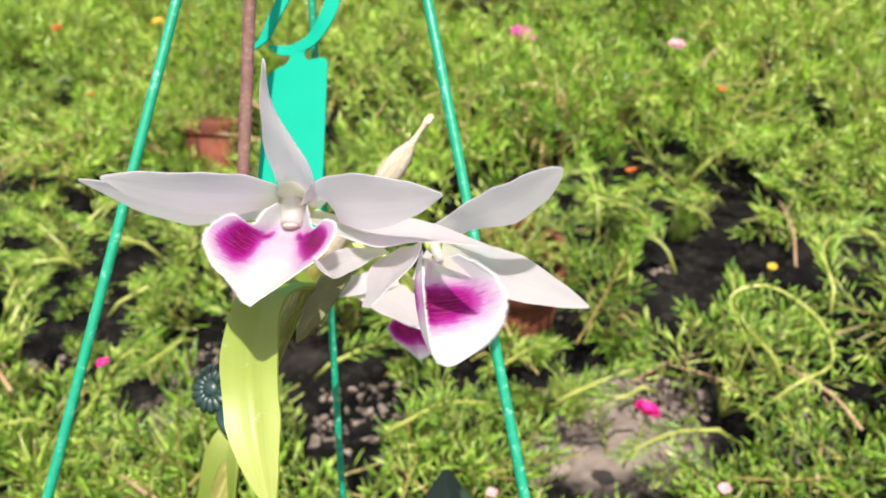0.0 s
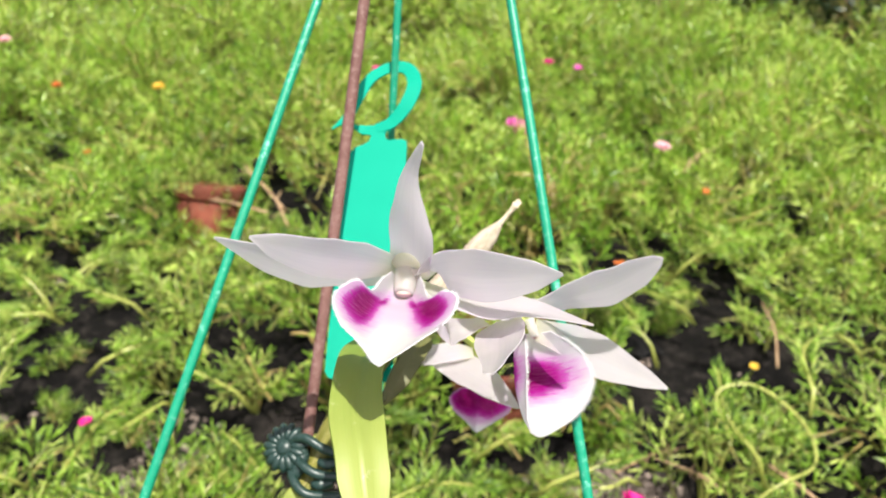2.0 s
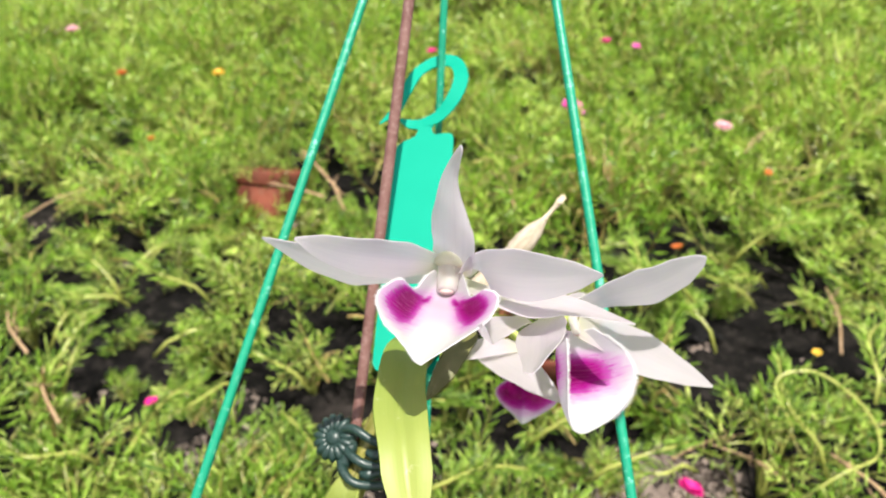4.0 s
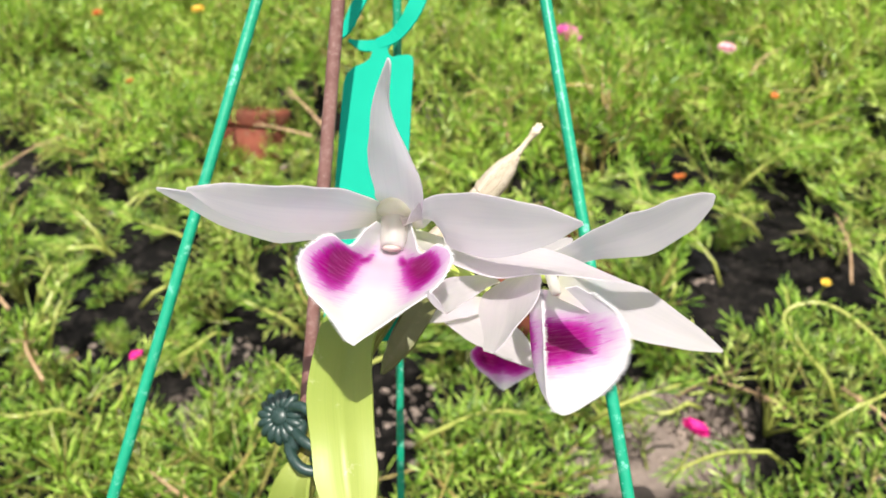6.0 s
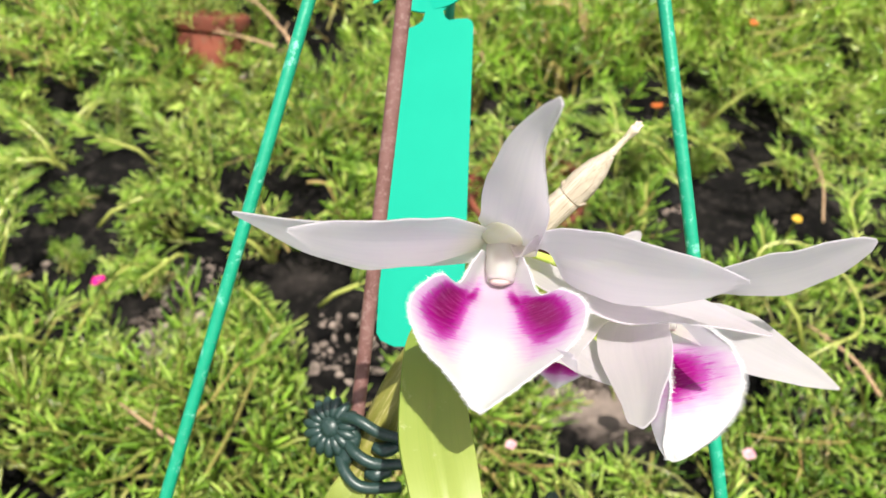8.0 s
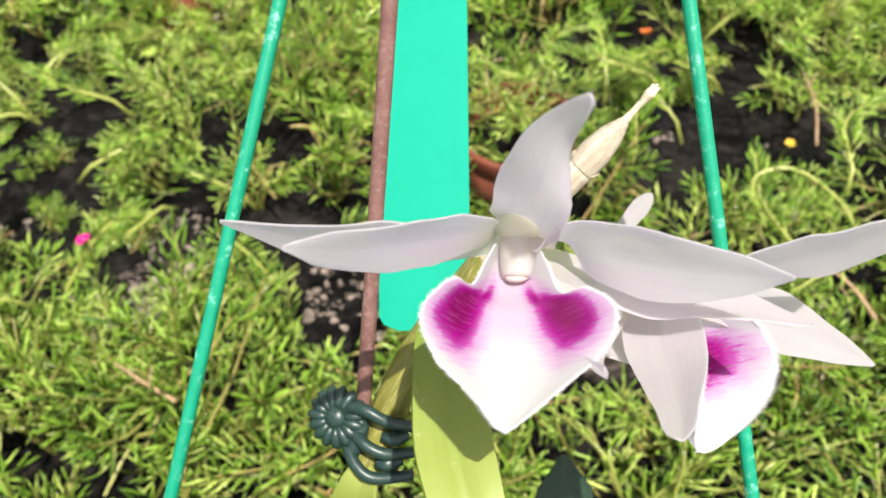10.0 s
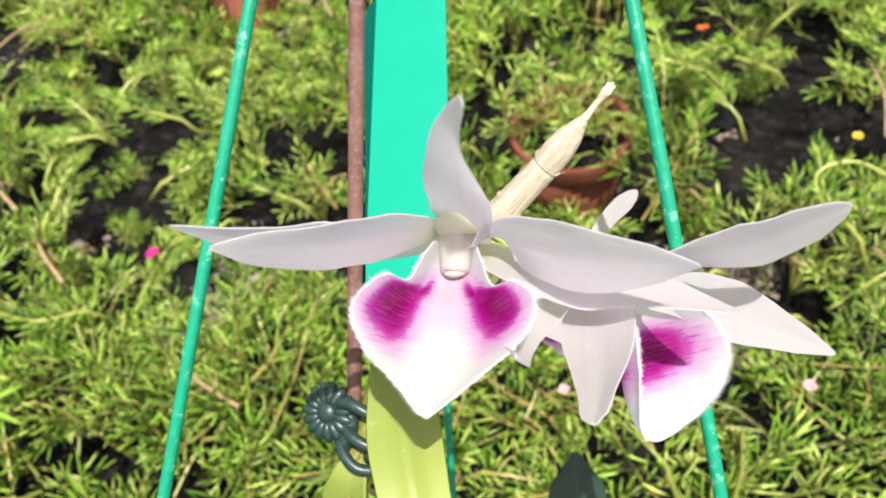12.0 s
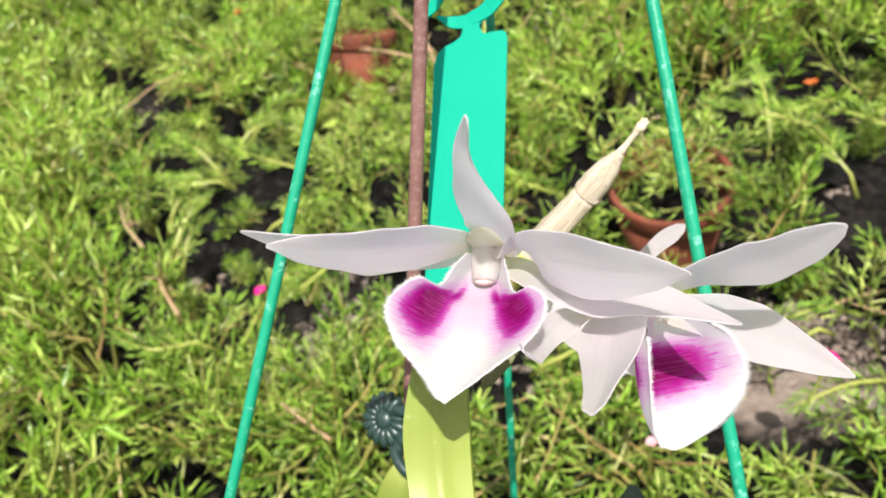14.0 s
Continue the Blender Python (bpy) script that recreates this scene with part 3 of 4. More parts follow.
build_bed()
fringe_gaps()
for x, y, k, w, h in ((0.05, 0.55, 1, 0.8, 0.7), (0.06, 0.47, 3, 0.85, 0.7), (-0.20, 0.47, 0, 1.0, 0.9), (-0.30, 0.52, 4, 1.0, 0.85), (0.36, 0.60, 2, 0.9, 0.8)):
    put_plant(NEAR[k], pose(x, y, GROUND - 0.005, 4, -5, 57 * k) @ Matrix.Diagonal((w, w, h, 1)), "low bright green moss rose with plump needle leaves")


def build_runner(x, y, z, turn, rise, length, seed, big=1.0):
    """One trailing shoot with its needles set like a feather."""
    rnd = random.Random(seed)
    thing = new("moss_rose_runner")
    thing.matrix_basis = pose(x, y, z, 0, 0, turn)
    tagged(thing, "trailing moss rose shoot reaching over a bare patch", "plant shoot", "trailing shoots")
    bm, bs = bmesh.new(), bmesh.new()
    way = Vector((1, 0, rise)).normalized()
    pts = [Vector((0, 0, 0)), way * length * 0.5 + Vector((0, 0.1, 0.12)) * length, way * length + Vector((0, rnd.uniform(-0.3, 0.3), 0.1)) * length]
    path = spline(pts, 9)
    tube(bs, [path[0] - way * 0.02 + Vector((0, 0, -0.02)), *path], [0.0024, 0.0022, 0.0013], 6, 10, True, False)
    n = int(length * 560)
    for i in range(n):
        s = 0.15 + 0.85 * i / (n - 1)
        k = min(int(s * 8), 7)
        c = path[k].lerp(path[k + 1], s * 8 - k)
        t = (path[k + 1] - path[k]).normalized()
        a = t.cross(Vector((0, 0, 1))).normalized()
        b = a.cross(t)
        ang = (0.5 if i % 2 else 2.6) + rnd.uniform(-0.6, 0.6)
        needle(bm, c, a * math.cos(ang) + b * math.sin(ang) + t * (0.5 + 1.2 * s ** 4), t, rnd.uniform(0.017, 0.026) * big * (1.1 - 0.35 * s), rnd.uniform(0.0020, 0.0028) * big, True)
    part("foliage", bm, NEEDLE, thing)
    part("stem", bs, PALE_STEM, thing, "pale fleshy stem")


def build_runners():
    rnd = random.Random(77)
    for k, (gx, gy, r) in enumerate(GAPS):
        if gy > 1.15 or gx > 0.6:
            continue
        for j in range(1 + k % 2):
            a = rnd.uniform(0, 360)
            d = r + 0.03
            build_runner(gx - math.cos(radians(a)) * d, gy - math.sin(radians(a)) * d, rnd.uniform(0.02, 0.08), a + rnd.uniform(-50, 50), rnd.uniform(-0.1, 0.5), rnd.uniform(0.06, 0.11), 100 + k * 2 + j)


build_runners()
rnd_r = random.Random(404)
for k in range(14):
    x, y = rnd_r.uniform(-0.45, 0.55), rnd_r.uniform(0.38, 0.95)
    build_runner(x, y, rnd_r.uniform(0.06, 0.10), rnd_r.uniform(0, 360), rnd_r.uniform(0.0, 0.7), rnd_r.uniform(0.08, 0.15), 300 + k, rnd_r.uniform(1.0, 1.25))


def build_loop_shoot():
    """A long bare pale stem that loops over the bed and ends in a tuft."""
    thing = tagged(new("moss_rose_runner"), "long looping pale yellow-green moss rose shoot", "plant shoot", "trailing shoots")
    path = [(0.355, 0.565, 0.10), (0.345, 0.60, 0.135), (0.385, 0.60, 0.145), (0.415, 0.55, 0.14), (0.405, 0.495, 0.135), (0.36, 0.475, 0.13), (0.315, 0.465, 0.10)]
    bs, bm = bmesh.new(), bmesh.new()
    tube(bs, path, [0.0016, 0.0019, 0.0016, 0.0013], 8, 40)
    rnd = random.Random(12)
    line = spline(path, 40)
    for i in range(90):
        k = int(i * 39 / 90)
        k = min(k, 38)
        t = (line[k + 1] - line[k]).normalized()
        a = t.cross(Vector((0, 0, 1))).normalized()
        ang = i * 2.4
        needle(bm, line[k], a * math.cos(ang) + a.cross(t) * math.sin(ang) + t * 0.4, t, rnd.uniform(0.014, 0.024), rnd.uniform(0.0026, 0.0036), True)
    part("stem", bs, PALE_STEM, thing, "pale fleshy stem")
    part("foliage", bm, NEEDLE, thing)


build_loop_shoot()
for k, (x, y, turn, length) in enumerate(((0.30, 0.80, 65, 0.10), (0.36, 0.83, 110, 0.09), (0.43, 0.90, 170, 0.10), (0.27, 0.95, -20, 0.08), (0.47, 0.95, 200, 0.09), (-0.47, 1.06, 20, 0.09), (-0.57, 0.90, 60, 0.08), (-0.33, 1.0, 150, 0.09))):
    build_runner(x, y, 0.01 + 0.01 * (k % 3), turn, 0.15 + 0.1 * (k % 3), length, 700 + k, 1.25)


def build_bloom(x, y, z, size, material, label, tilt=(0, 0), seed=0, petals=9):
    """A moss rose flower: ruffled rounded petals round a small tuft, on a short stalk."""
    rnd = random.Random(seed)
    thing = new("moss_rose_flower")
    thing.matrix_basis = pose(x, y, z, tilt[0], tilt[1], rnd.uniform(0, 360))
    tagged(thing, label, "flower", group="moss rose flowers")
    for k in range(petals):
        a = k / petals * 6.283 * (2 if petals > 6 else 1) + rnd.uniform(-0.2, 0.2)
        ring = 0 if k < petals / 2 else 1
        d = Vector((math.cos(a), math.sin(a), 0))
        r = size * 0.5 * (1.0 - 0.25 * ring)
        pts = [d * r * 0.08, d * r * 0.55 + Vector((0, 0, r * (0.18 + 0.2 * ring))), d * r + Vector((0, 0, r * (0.34 + 0.5 * ring) + rnd.uniform(-0.1, 0.1) * r))]
        bm = bmesh.new()
        rows = tepal_rows([p / MM for p in pts], size * 620, (0, 0, 1), cup=0.10, keel=0.05, wave=size * 60, seed=seed * 31 + k,
                          profile=((0, 0.3, 0.65, 0.88, 1), (0.25, 0.7, 1.0, 0.8, 0.25)), nu=8, nv=7)
        sheet(bm, rows, 0.0003)
        part("petal", bm, material, thing)
    bm = bmesh.new()
    bmesh.ops.create_icosphere(bm, subdivisions=2, radius=size * 0.05, matrix=Matrix.Translation((0, 0, size * 0.12)))
    part("stamen_tuft", bm, YELLOW, thing, "yellow stamens")
    bm = bmesh.new()
    tube(bm, [(0, 0, 0), (0.004, 0.002, -0.025), (0.002, 0.006, -0.06)], [0.0012, 0.0014], 6, 8)
    part("stalk", bm, STEM, thing, "thin green stalk")
    return thing


BLOOMS = [
    (0.219, 1.222, 0.185, 0.042, PINK, "open pale magenta-pink moss rose bloom among leaves", (24, 5)),
    (0.216, 0.465, 0.125, 0.027, MAGENTA, "deep magenta moss rose bloom on a short stalk", (-28, 20)),
    (-0.321, 0.606, 0.13, 0.015, MAGENTA, "small closed magenta moss rose bud", (1, 0)),
    (0.312, 0.872, 0.13, 0.017, ORANGE, "small orange moss rose bud", (1, 10)),
    (0.507, 1.075, 0.13, 0.016, ORANGE, "small orange-red moss rose bud", (1, 0)),
    (-0.665, 1.60, 0.14, 0.022, ORANGE, "small orange moss rose bloom in the leaves", (1, 0)),
    (-0.458, 1.58, 0.14, 0.026, YELLOW, "small yellow moss rose bloom in the leaves", (1, 0)),
    (-0.516, 1.287, 0.13, 0.016, ORANGE, "small orange-red moss rose bud", (1, 0)),
    (0.258, 0.375, 0.125, 0.011, PALE, "tiny pale pink moss rose bud", (1, 0)),
    (0.063, 0.40, 0.12, 0.010, PALE, "tiny pale pink moss rose bud", (1, 0)),
    (0.377, 1.727, 0.13, 0.024, MAGENTA, "small magenta moss rose bloom far in the bed", (2, 0)),
    (0.436, 1.685, 0.13, 0.022, PINK, "small pink moss rose bloom far in the bed", (2, 0)),
    (-0.013, 1.70, 0.13, 0.022, MAGENTA, "small red moss rose bloom far in the bed", (2, 0)),
    (-0.90, 1.95, 0.13, 0.032, PALE, "pale pink moss rose bloom far in the bed", (2, 0)),
    (0.491, 1.249, 0.13, 0.030, PALE, "withered pale pink moss rose bloom", (2, 0)),
    (0.44, 0.70, 0.085, 0.012, YELLOW, "tiny pale yellow moss rose bud", (-1, 0)),
]
for k, (x, y, z, size, material, label, tilt) in enumerate(BLOOMS):
    build_bloom(x, y, z, size, material, label, tilt, seed=k + 1, petals=10 if size > 0.02 else 5)


def build_pot(x, y, z, r, h, tilt, material, label, name="flower_pot"):
    thing = new(name)
    thing.matrix_basis = pose(x, y, z, tilt[0], tilt[1], 20)
    tagged(thing, label, "flower pot", group="pots in the bed")
    bm = bmesh.new()
    b = r * 0.70
    lathe(bm, [(0.0005, 0), (b * 0.9, 0), (b, 0.004), (r * 0.95, h * 0.8), (r * 0.92, h * 0.8), (r * 0.86, h * 0.78), (b * 0.9, 0.012), (0.0005, 0.012)], 36)
    part("pot_wall", bm, material, thing)
    bm = bmesh.new()
    lathe(bm, [(r * 0.93, h * 0.79), (r * 1.0, h * 0.795), (r * 1.03, h * 0.82), (r * 1.04, h * 0.97), (r * 1.02, h), (r * 0.96, h), (r * 0.93, h * 0.97), (r * 0.93, h * 0.79)], 36)
    part("rim", bm, material, thing, "thick rolled rim")
    bm = bmesh.new()
    lathe(bm, [(0.0005, h * 0.74), (r * 0.5, h * 0.735), (r * 0.9, h * 0.73)], 24)
    part("potting_soil", bm, SOIL, thing, "dark potting soil")
    return thing


POTS = [
    (0.14, 0.80, 0.072, 0.15, (4, -3), TERRACOTTA, "terracotta pot half hidden by overhanging moss rose"),
    (-0.34, 1.26, 0.062, 0.135, (-20, 16), TERRACOTTA, "weathered terracotta pot sunk among the leaves"),
    (0.92, 1.70, 0.075, 0.13, (-6, -5), TERRACOTTA, "old terracotta pot at the far side of the bed"),
]
for k, (x, y, r, h, tilt, material, label) in enumerate(POTS):
    build_pot(x, y, GROUND - 0.022, r, h, tilt, material, label)
    if k == 1:                                          # leaves half cover the sunken pot
        for dx, dy, h2 in ((-0.08, -0.05, 0.75), (0.08, -0.05, 0.55), (0.0, -0.10, 0.35)):
            put_plant(FAR[k], pose(x + dx, y + dy, GROUND - 0.005, 0, 0, 900 * dx) @ Matrix.Diagonal((0.8, 0.8, h2, 1)), "low bright green moss rose with plump needle leaves")
    if material is TERRACOTTA:
        put_plant(NEAR[k % 4], pose(x, y + 0.015, GROUND - 0.022 + h * 0.72, tilt[0], tilt[1], 70 * k) @ Matrix.Diagonal((0.85, 0.85, 0.5, 1)), "moss rose growing out of a terracotta pot")
        if k == 0:
            put_plant(NEAR[(k + 2) % 7], pose(x + 0.01, y + 0.025, GROUND - 0.022 + h * 0.66, tilt[0], tilt[1], 70 * k + 140) @ Matrix.Diagonal((0.8, 0.8, 0.42, 1)), "moss rose growing out of a terracotta pot")

def build_film(x, y, w, d, turn, seed):
    """A crumpled piece of black mulch film lying on the soil."""
    bm = bmesh.new()
    rnd = random.Random(seed)
    nu, nv = 40, 28
    rows = []
    for i in range(nu):
        row = []
        for j in range(nv):
            a, b = i / (nu - 1) - 0.5, j / (nv - 1) - 0.5
            q = Vector((a * w, b * d, 0))
            fold = abs(noise.noise((q.x * 22, q.y * 9, seed))) * 0.016 + abs(noise.noise((q.x * 35, q.y * 60, seed + 4.0))) * 0.008
            rim = 1 + 0.14 * noise.noise((a * 7, b * 7, seed + 9.0))
            row.append(Vector((q.x * rim, q.y * rim, fold)))
        rows.append(row)
    sheet(bm, rows, 0.0006)
    ob = link_mesh("mulch_film", bm, FILM)
    ob.matrix_basis = pose(x, y, GROUND + 0.008, 0, 0, turn)
    tagged(ob, "crumpled black plastic mulch film on the soil", "plastic film", "pieces of mulch film")


build_film(0.36, 0.90, 0.08, 0.045, 6, 3)
build_film(-0.55, 0.93, 0.08, 0.05, -12, 5)


def build_clods():
    """Pale dry clods and chips on the bare patches."""
    rnd = random.Random(9)
    bm = bmesh.new()
    for k in range(1700):
        gx, gy, r = rnd.choice([(0.235, 0.60, 0.10), (0.175, 0.57, 0.07), (0.30, 0.62, 0.05), (-0.075, 0.645, 0.07), (-0.318, 0.685, 0.05)] if k < 700 else GAPS)
        a, d = rnd.random() * 6.28, r * math.sqrt(rnd.random())
        size = rnd.uniform(0.002, 0.006) if k % 14 else rnd.uniform(0.006, 0.015)
        m = pose(gx + d * math.cos(a), gy + d * math.sin(a), GROUND + size * 0.12, rnd.uniform(0, 90), rnd.uniform(0, 90), rnd.uniform(0, 360)) @ Matrix.Diagonal((size, size * rnd.uniform(0.6, 1), size * rnd.uniform(0.3, 0.6), 1))
        got = bmesh.ops.create_icosphere(bm, subdivisions=1, radius=1.0, matrix=m)
        for v in got["verts"]:
            v.co += Vector((rnd.uniform(-1, 1), rnd.uniform(-1, 1), rnd.uniform(-1, 1))) * size * 0.2
    tagged(link_mesh("dry_clods", bm, STONE, False), "pale dry soil clods and chips on bare earth", "soil clods", kind="stuff")


def build_twig(points, r, label="dry brown twig lying across the plants"):
    bm = bmesh.new()
    tube(bm, points, [r, r * 0.85, r * 0.5], 7, 16)
    rnd = random.Random(len(bm.verts) + int(points[0][0] * 1000))
    p = [Vector(q) for q in points]
    for k in range(3):
        c = p[0].lerp(p[-1], rnd.uniform(0.3, 0.8))
        tube(bm, [c, c + Vector((rnd.uniform(-1, 1), rnd.uniform(-1, 1), rnd.uniform(0, 0.6))) * 0.025], [r * 0.5, r * 0.25], 5, 4)
    tagged(link_mesh("dry_twig", bm, TWIG), label, "twig", "dry twigs in the bed")


build_clods()
rnd_t = random.Random(31)
for x, y, z, turn, length in ((-0.55, 0.78, 0.10, 125, 0.13), (-0.46, 0.66, 0.10, 120, 0.12), (-0.62, 1.10, 0.11, 60, 0.12), (-0.21, 1.20, 0.10, 120, 0.16), (-0.17, 1.14, 0.09, 100, 0.14), (-0.25, 1.17, 0.08, 150, 0.12), (0.30, 0.62, 0.02, 20, 0.11),
                              (0.33, 0.58, 0.03, 150, 0.09), (0.41, 0.50, 0.08, 120, 0.09), (0.10, 1.10, 0.11, 100, 0.11), (0.55, 1.22, 0.12, 40, 0.10), (-0.25, 0.45, 0.11, 140, 0.08), (0.70, 1.55, 0.11, 10, 0.14), (0.46, 0.72, 0.12, 80, 0.10)):
    d = Vector((math.cos(radians(turn)), math.sin(radians(turn)), rnd_t.uniform(-0.1, 0.25)))
    c = Vector((x, y, z))
    build_twig([c - d * length / 2, c + Vector((rnd_t.uniform(-0.01, 0.01), 0, rnd_t.uniform(0, 0.012))), c + d * length / 2], rnd_t.uniform(0.0014, 0.0026))

# ---------------------------------------------------------------- the hanging orchid
# its own frame: x across, y along the hanger, z towards the walk
PLANT = Matrix(((0.99664, 0.08192, 0.0, 0.0), (-0.05573, 0.67809, -0.73286, 0.1392), (-0.06003, 0.7304, 0.68037, 0.6043), (0, 0, 0, 1)))


def at_plant(name, label, category, group=""):
    ob = new(name)
    ob.matrix_basis = PLANT.copy()
    return tagged(ob, label, category, group)


def mm(*p):
    return Vector(p) * MM


def build_hanger():
    thing = at_plant("wire_hanger", "three-strand green plastic-coated wire hanger, speckled with dust", "hanger")
    low = [(-159.6, -400.0, -43.1), (107.3, -400.0, -25.2), (-9.1, -400.0, -279.1)]
    apex = mm(-3, 222, -10)
    for k, p in enumerate(low):
        top = [(-41.9, 60.0, -25.2), (30.2, 60.0, -15.0), (-10.2, 60.0, -86.7)][k]
        a, b = mm(*top), mm(*p)
        e = a + (a - b).normalized() * 0.16
        bm = bmesh.new()
        tube(bm, [b, b.lerp(a, 0.5), a, e.lerp(apex, 0.3), apex], [0.00145], 12, 60)
        part("wire", bm, WIRE, thing)
    bm = bmesh.new()
    tube(bm, [apex + mm(0, -12, 0), apex + mm(0, 18, 0), apex + mm(4, 40, 3), apex + mm(20, 55, 3), apex + mm(34, 42, 3), apex + mm(30, 28, 3)], [0.0022], 10, 40)
    part("hook", bm, WIRE, thing, "bent wire hook")


def build_basket():
    axis = Vector((0.03, 0.986, 0.165)).normalized()
    c = mm(-17, -402, -112)
    thing = at_plant("hanging_pot", "dark plastic hanging pot filled with husk chips", "flower pot")
    m = Matrix.Translation(c) @ axis.to_track_quat("Z", "Y").to_matrix().to_4x4()
    bm = bmesh.new()
    lathe(bm, [(0.0005, -0.16), (0.095, -0.16), (0.10, -0.155), (0.138, -0.004), (0.146, 0.0), (0.146, 0.006), (0.134, 0.006), (0.132, -0.01), (0.096, -0.15), (0.0005, -0.15)], 40, m)
    part("pot_wall", bm, BLACK_POT, thing)
    bm = bmesh.new()
    lathe(bm, [(0.0005, -0.012), (0.06, -0.016), (0.131, -0.02)], 28, m)
    part("husk_chips", bm, BARK, thing, "brown coconut husk chips")


def build_stake():
    bm = bmesh.new()
    a, b = mm(*(-23.0, 60.0, -36.2)), mm(*(-32.7, -60.0, -59.3))
    w = (b - a).normalized()
    tube(bm, [b + w * 0.34, b, a, a - w * 0.10], [0.0019], 12, 60)
    ob = link_mesh("plant_stake", bm, STAKE)
    ob.matrix_basis = PLANT.copy()
    tagged(ob, "brown coated metal stake with worn speckles", "stake")


def build_tag():
    """A flat loop tag: strip, notched neck and an open ring hooked round the stake."""
    thing = at_plant("plant_tag", "blank turquoise plastic loop tag hooked on the stake", "plant tag")
    a = mm(-15.0, 62.0, -74)                                   # middle of the strip's top
    b = mm(-16.4, -27.4, -53.5)
    up = (a - b).normalized()
    x = Vector((1, 0.05, 0.18))
    x = (x - up * x.dot(up)).normalized()
    f = x.cross(up)
    L, w, th = (a - b).length / MM, 11.2, 0.7
    # the strip, outlined with rounded shoulders and cut lower corners
    half = [(-6.5, 0), (-w + 1.2, 1.5), (-w, 3.5), (-w, L - 9), (-w + 0.8, L - 5.5), (-w + 3.0, L - 3.2), (-5.0, L - 2.0), (-3.2, L - 0.6), (-2.6, L + 1.2), (-2.8, L + 4.2)]
    right = [(w - 0.2, 0.2), (w, 1.2), (w, L - 2.6), (w - 0.4, L - 1.0), (w - 1.6, L - 0.2), (6.4, L - 0.2), (4.4, L - 0.6), (3.2, L + 0.4), (2.6, L + 2.2), (2.8, L + 4.2)]
    def solid(bm, ring):
        lo = [bm.verts.new(b + x * (p[0] * MM) + up * (p[1] * MM) - f * (th * MM / 2)) for p in ring]
        hi = [bm.verts.new(b + x * (p[0] * MM) + up * (p[1] * MM) + f * (th * MM / 2)) for p in ring]
        bm.faces.new(list(reversed(lo)))
        bm.faces.new(hi)
        n = len(ring)
        for i in range(n):
            bm.faces.new((lo[i], lo[(i + 1) % n], hi[(i + 1) % n], hi[i]))
    bm = bmesh.new()
    solid(bm, list(reversed(half)) + right)
    part("strip", bm, TAG, thing, smooth=False)
    # the open ring: a leaning oval band that runs out in a point, and its foot
    bm = bmesh.new()
    for line, widths in (([(-1, 4.6), (5.2, 7.0), (10.6, 13.5), (13.1, 22.5), (9.8, 31.2), (2.6, 32.4), (-4.2, 26.2), (-8.0, 17.0), (-11.4, 10), (-17.6, 5.2)], (4.0, 5.0, 5.6, 5.6, 5.4, 5.0, 4.6, 4.4, 4.0, 0.6)),
                         ([(3, 4.6), (-2, 4.2), (-6.0, 4.6), (-10.6, 6.6)], (3.6, 4.2, 3.8, 0.8))):
        mid = spline([b + x * (p[0] * MM) + up * ((L + p[1]) * MM) + f * (3.0 * MM * math.sin(math.pi * max(0.0, p[1] - 4.6) / 28)) for p in line], 36)
        rows = []
        for i, c in enumerate(mid):
            t = (mid[min(i + 1, 35)] - mid[max(i - 1, 0)]).normalized()
            s_ = t.cross(f)
            wd = float(np.interp(i / 35, np.linspace(0, 1, len(widths)), widths)) * MM / 2
            rows.append([c - s_ * wd, c + s_ * wd])
        sheet(bm, rows, th * MM * (1.0 if len(line) > 5 else 0.9))
    for q in bm.faces:
        q.smooth = False
    part("loop", bm, TAG, thing, "open ring of the tag", smooth=False)


build_hanger()
build_basket()
build_stake()
build_tag()

LIP_A = [  # left edge, inner left, middle, inner right, right edge
    [(-7, -1, 4), (-5.5, -1.5, 0.5), (-3.4, -2, -1.5), (-1.2, -1.5, 0.5), (0.4, -1, 4)],
    [(-9, -3.4, 7.5), (-7, -4.8, 2.5), (-4.2, -5.0, 1.8), (-1.2, -5, 2.5), (1.2, -4.2, 8)],
    [(-11.5, -7, 10), (-8.8, -8.6, 5.5), (-4.8, -9.2, 5.0), (-0.4, -9, 6), (2.8, -8.4, 11)],
    [(-15.2, -5.4, 14.8), (-11.6, -10, 9.6), (-5.2, -12.0, 9.0), (1.4, -11.2, 10.4), (6.2, -7.2, 15.5)],
    [(-20.2, -9.6, 18), (-13.4, -14, 12.6), (-5.8, -15.4, 12.6), (2.2, -14.4, 14), (9.2, -10, 21)],
    [(-18.4, -16.2, 20.6), (-12.8, -18.2, 17.2), (-6.5, -19.0, 16.8), (0.6, -18.2, 18.4), (6.4, -15.8, 23)],
    [(-13.2, -21.6, 23.4), (-10.4, -22.3, 21.8), (-7.4, -22.7, 21.4), (-3.6, -22.2, 22.6), (-0.4, -21, 24.6)],
    [(-9.6, -26.3, 25.6), (-9.1, -26.5, 25.7), (-8.5, -26.8, 25.9), (-7.9, -26.4, 26), (-7.4, -26, 26.1)],
]
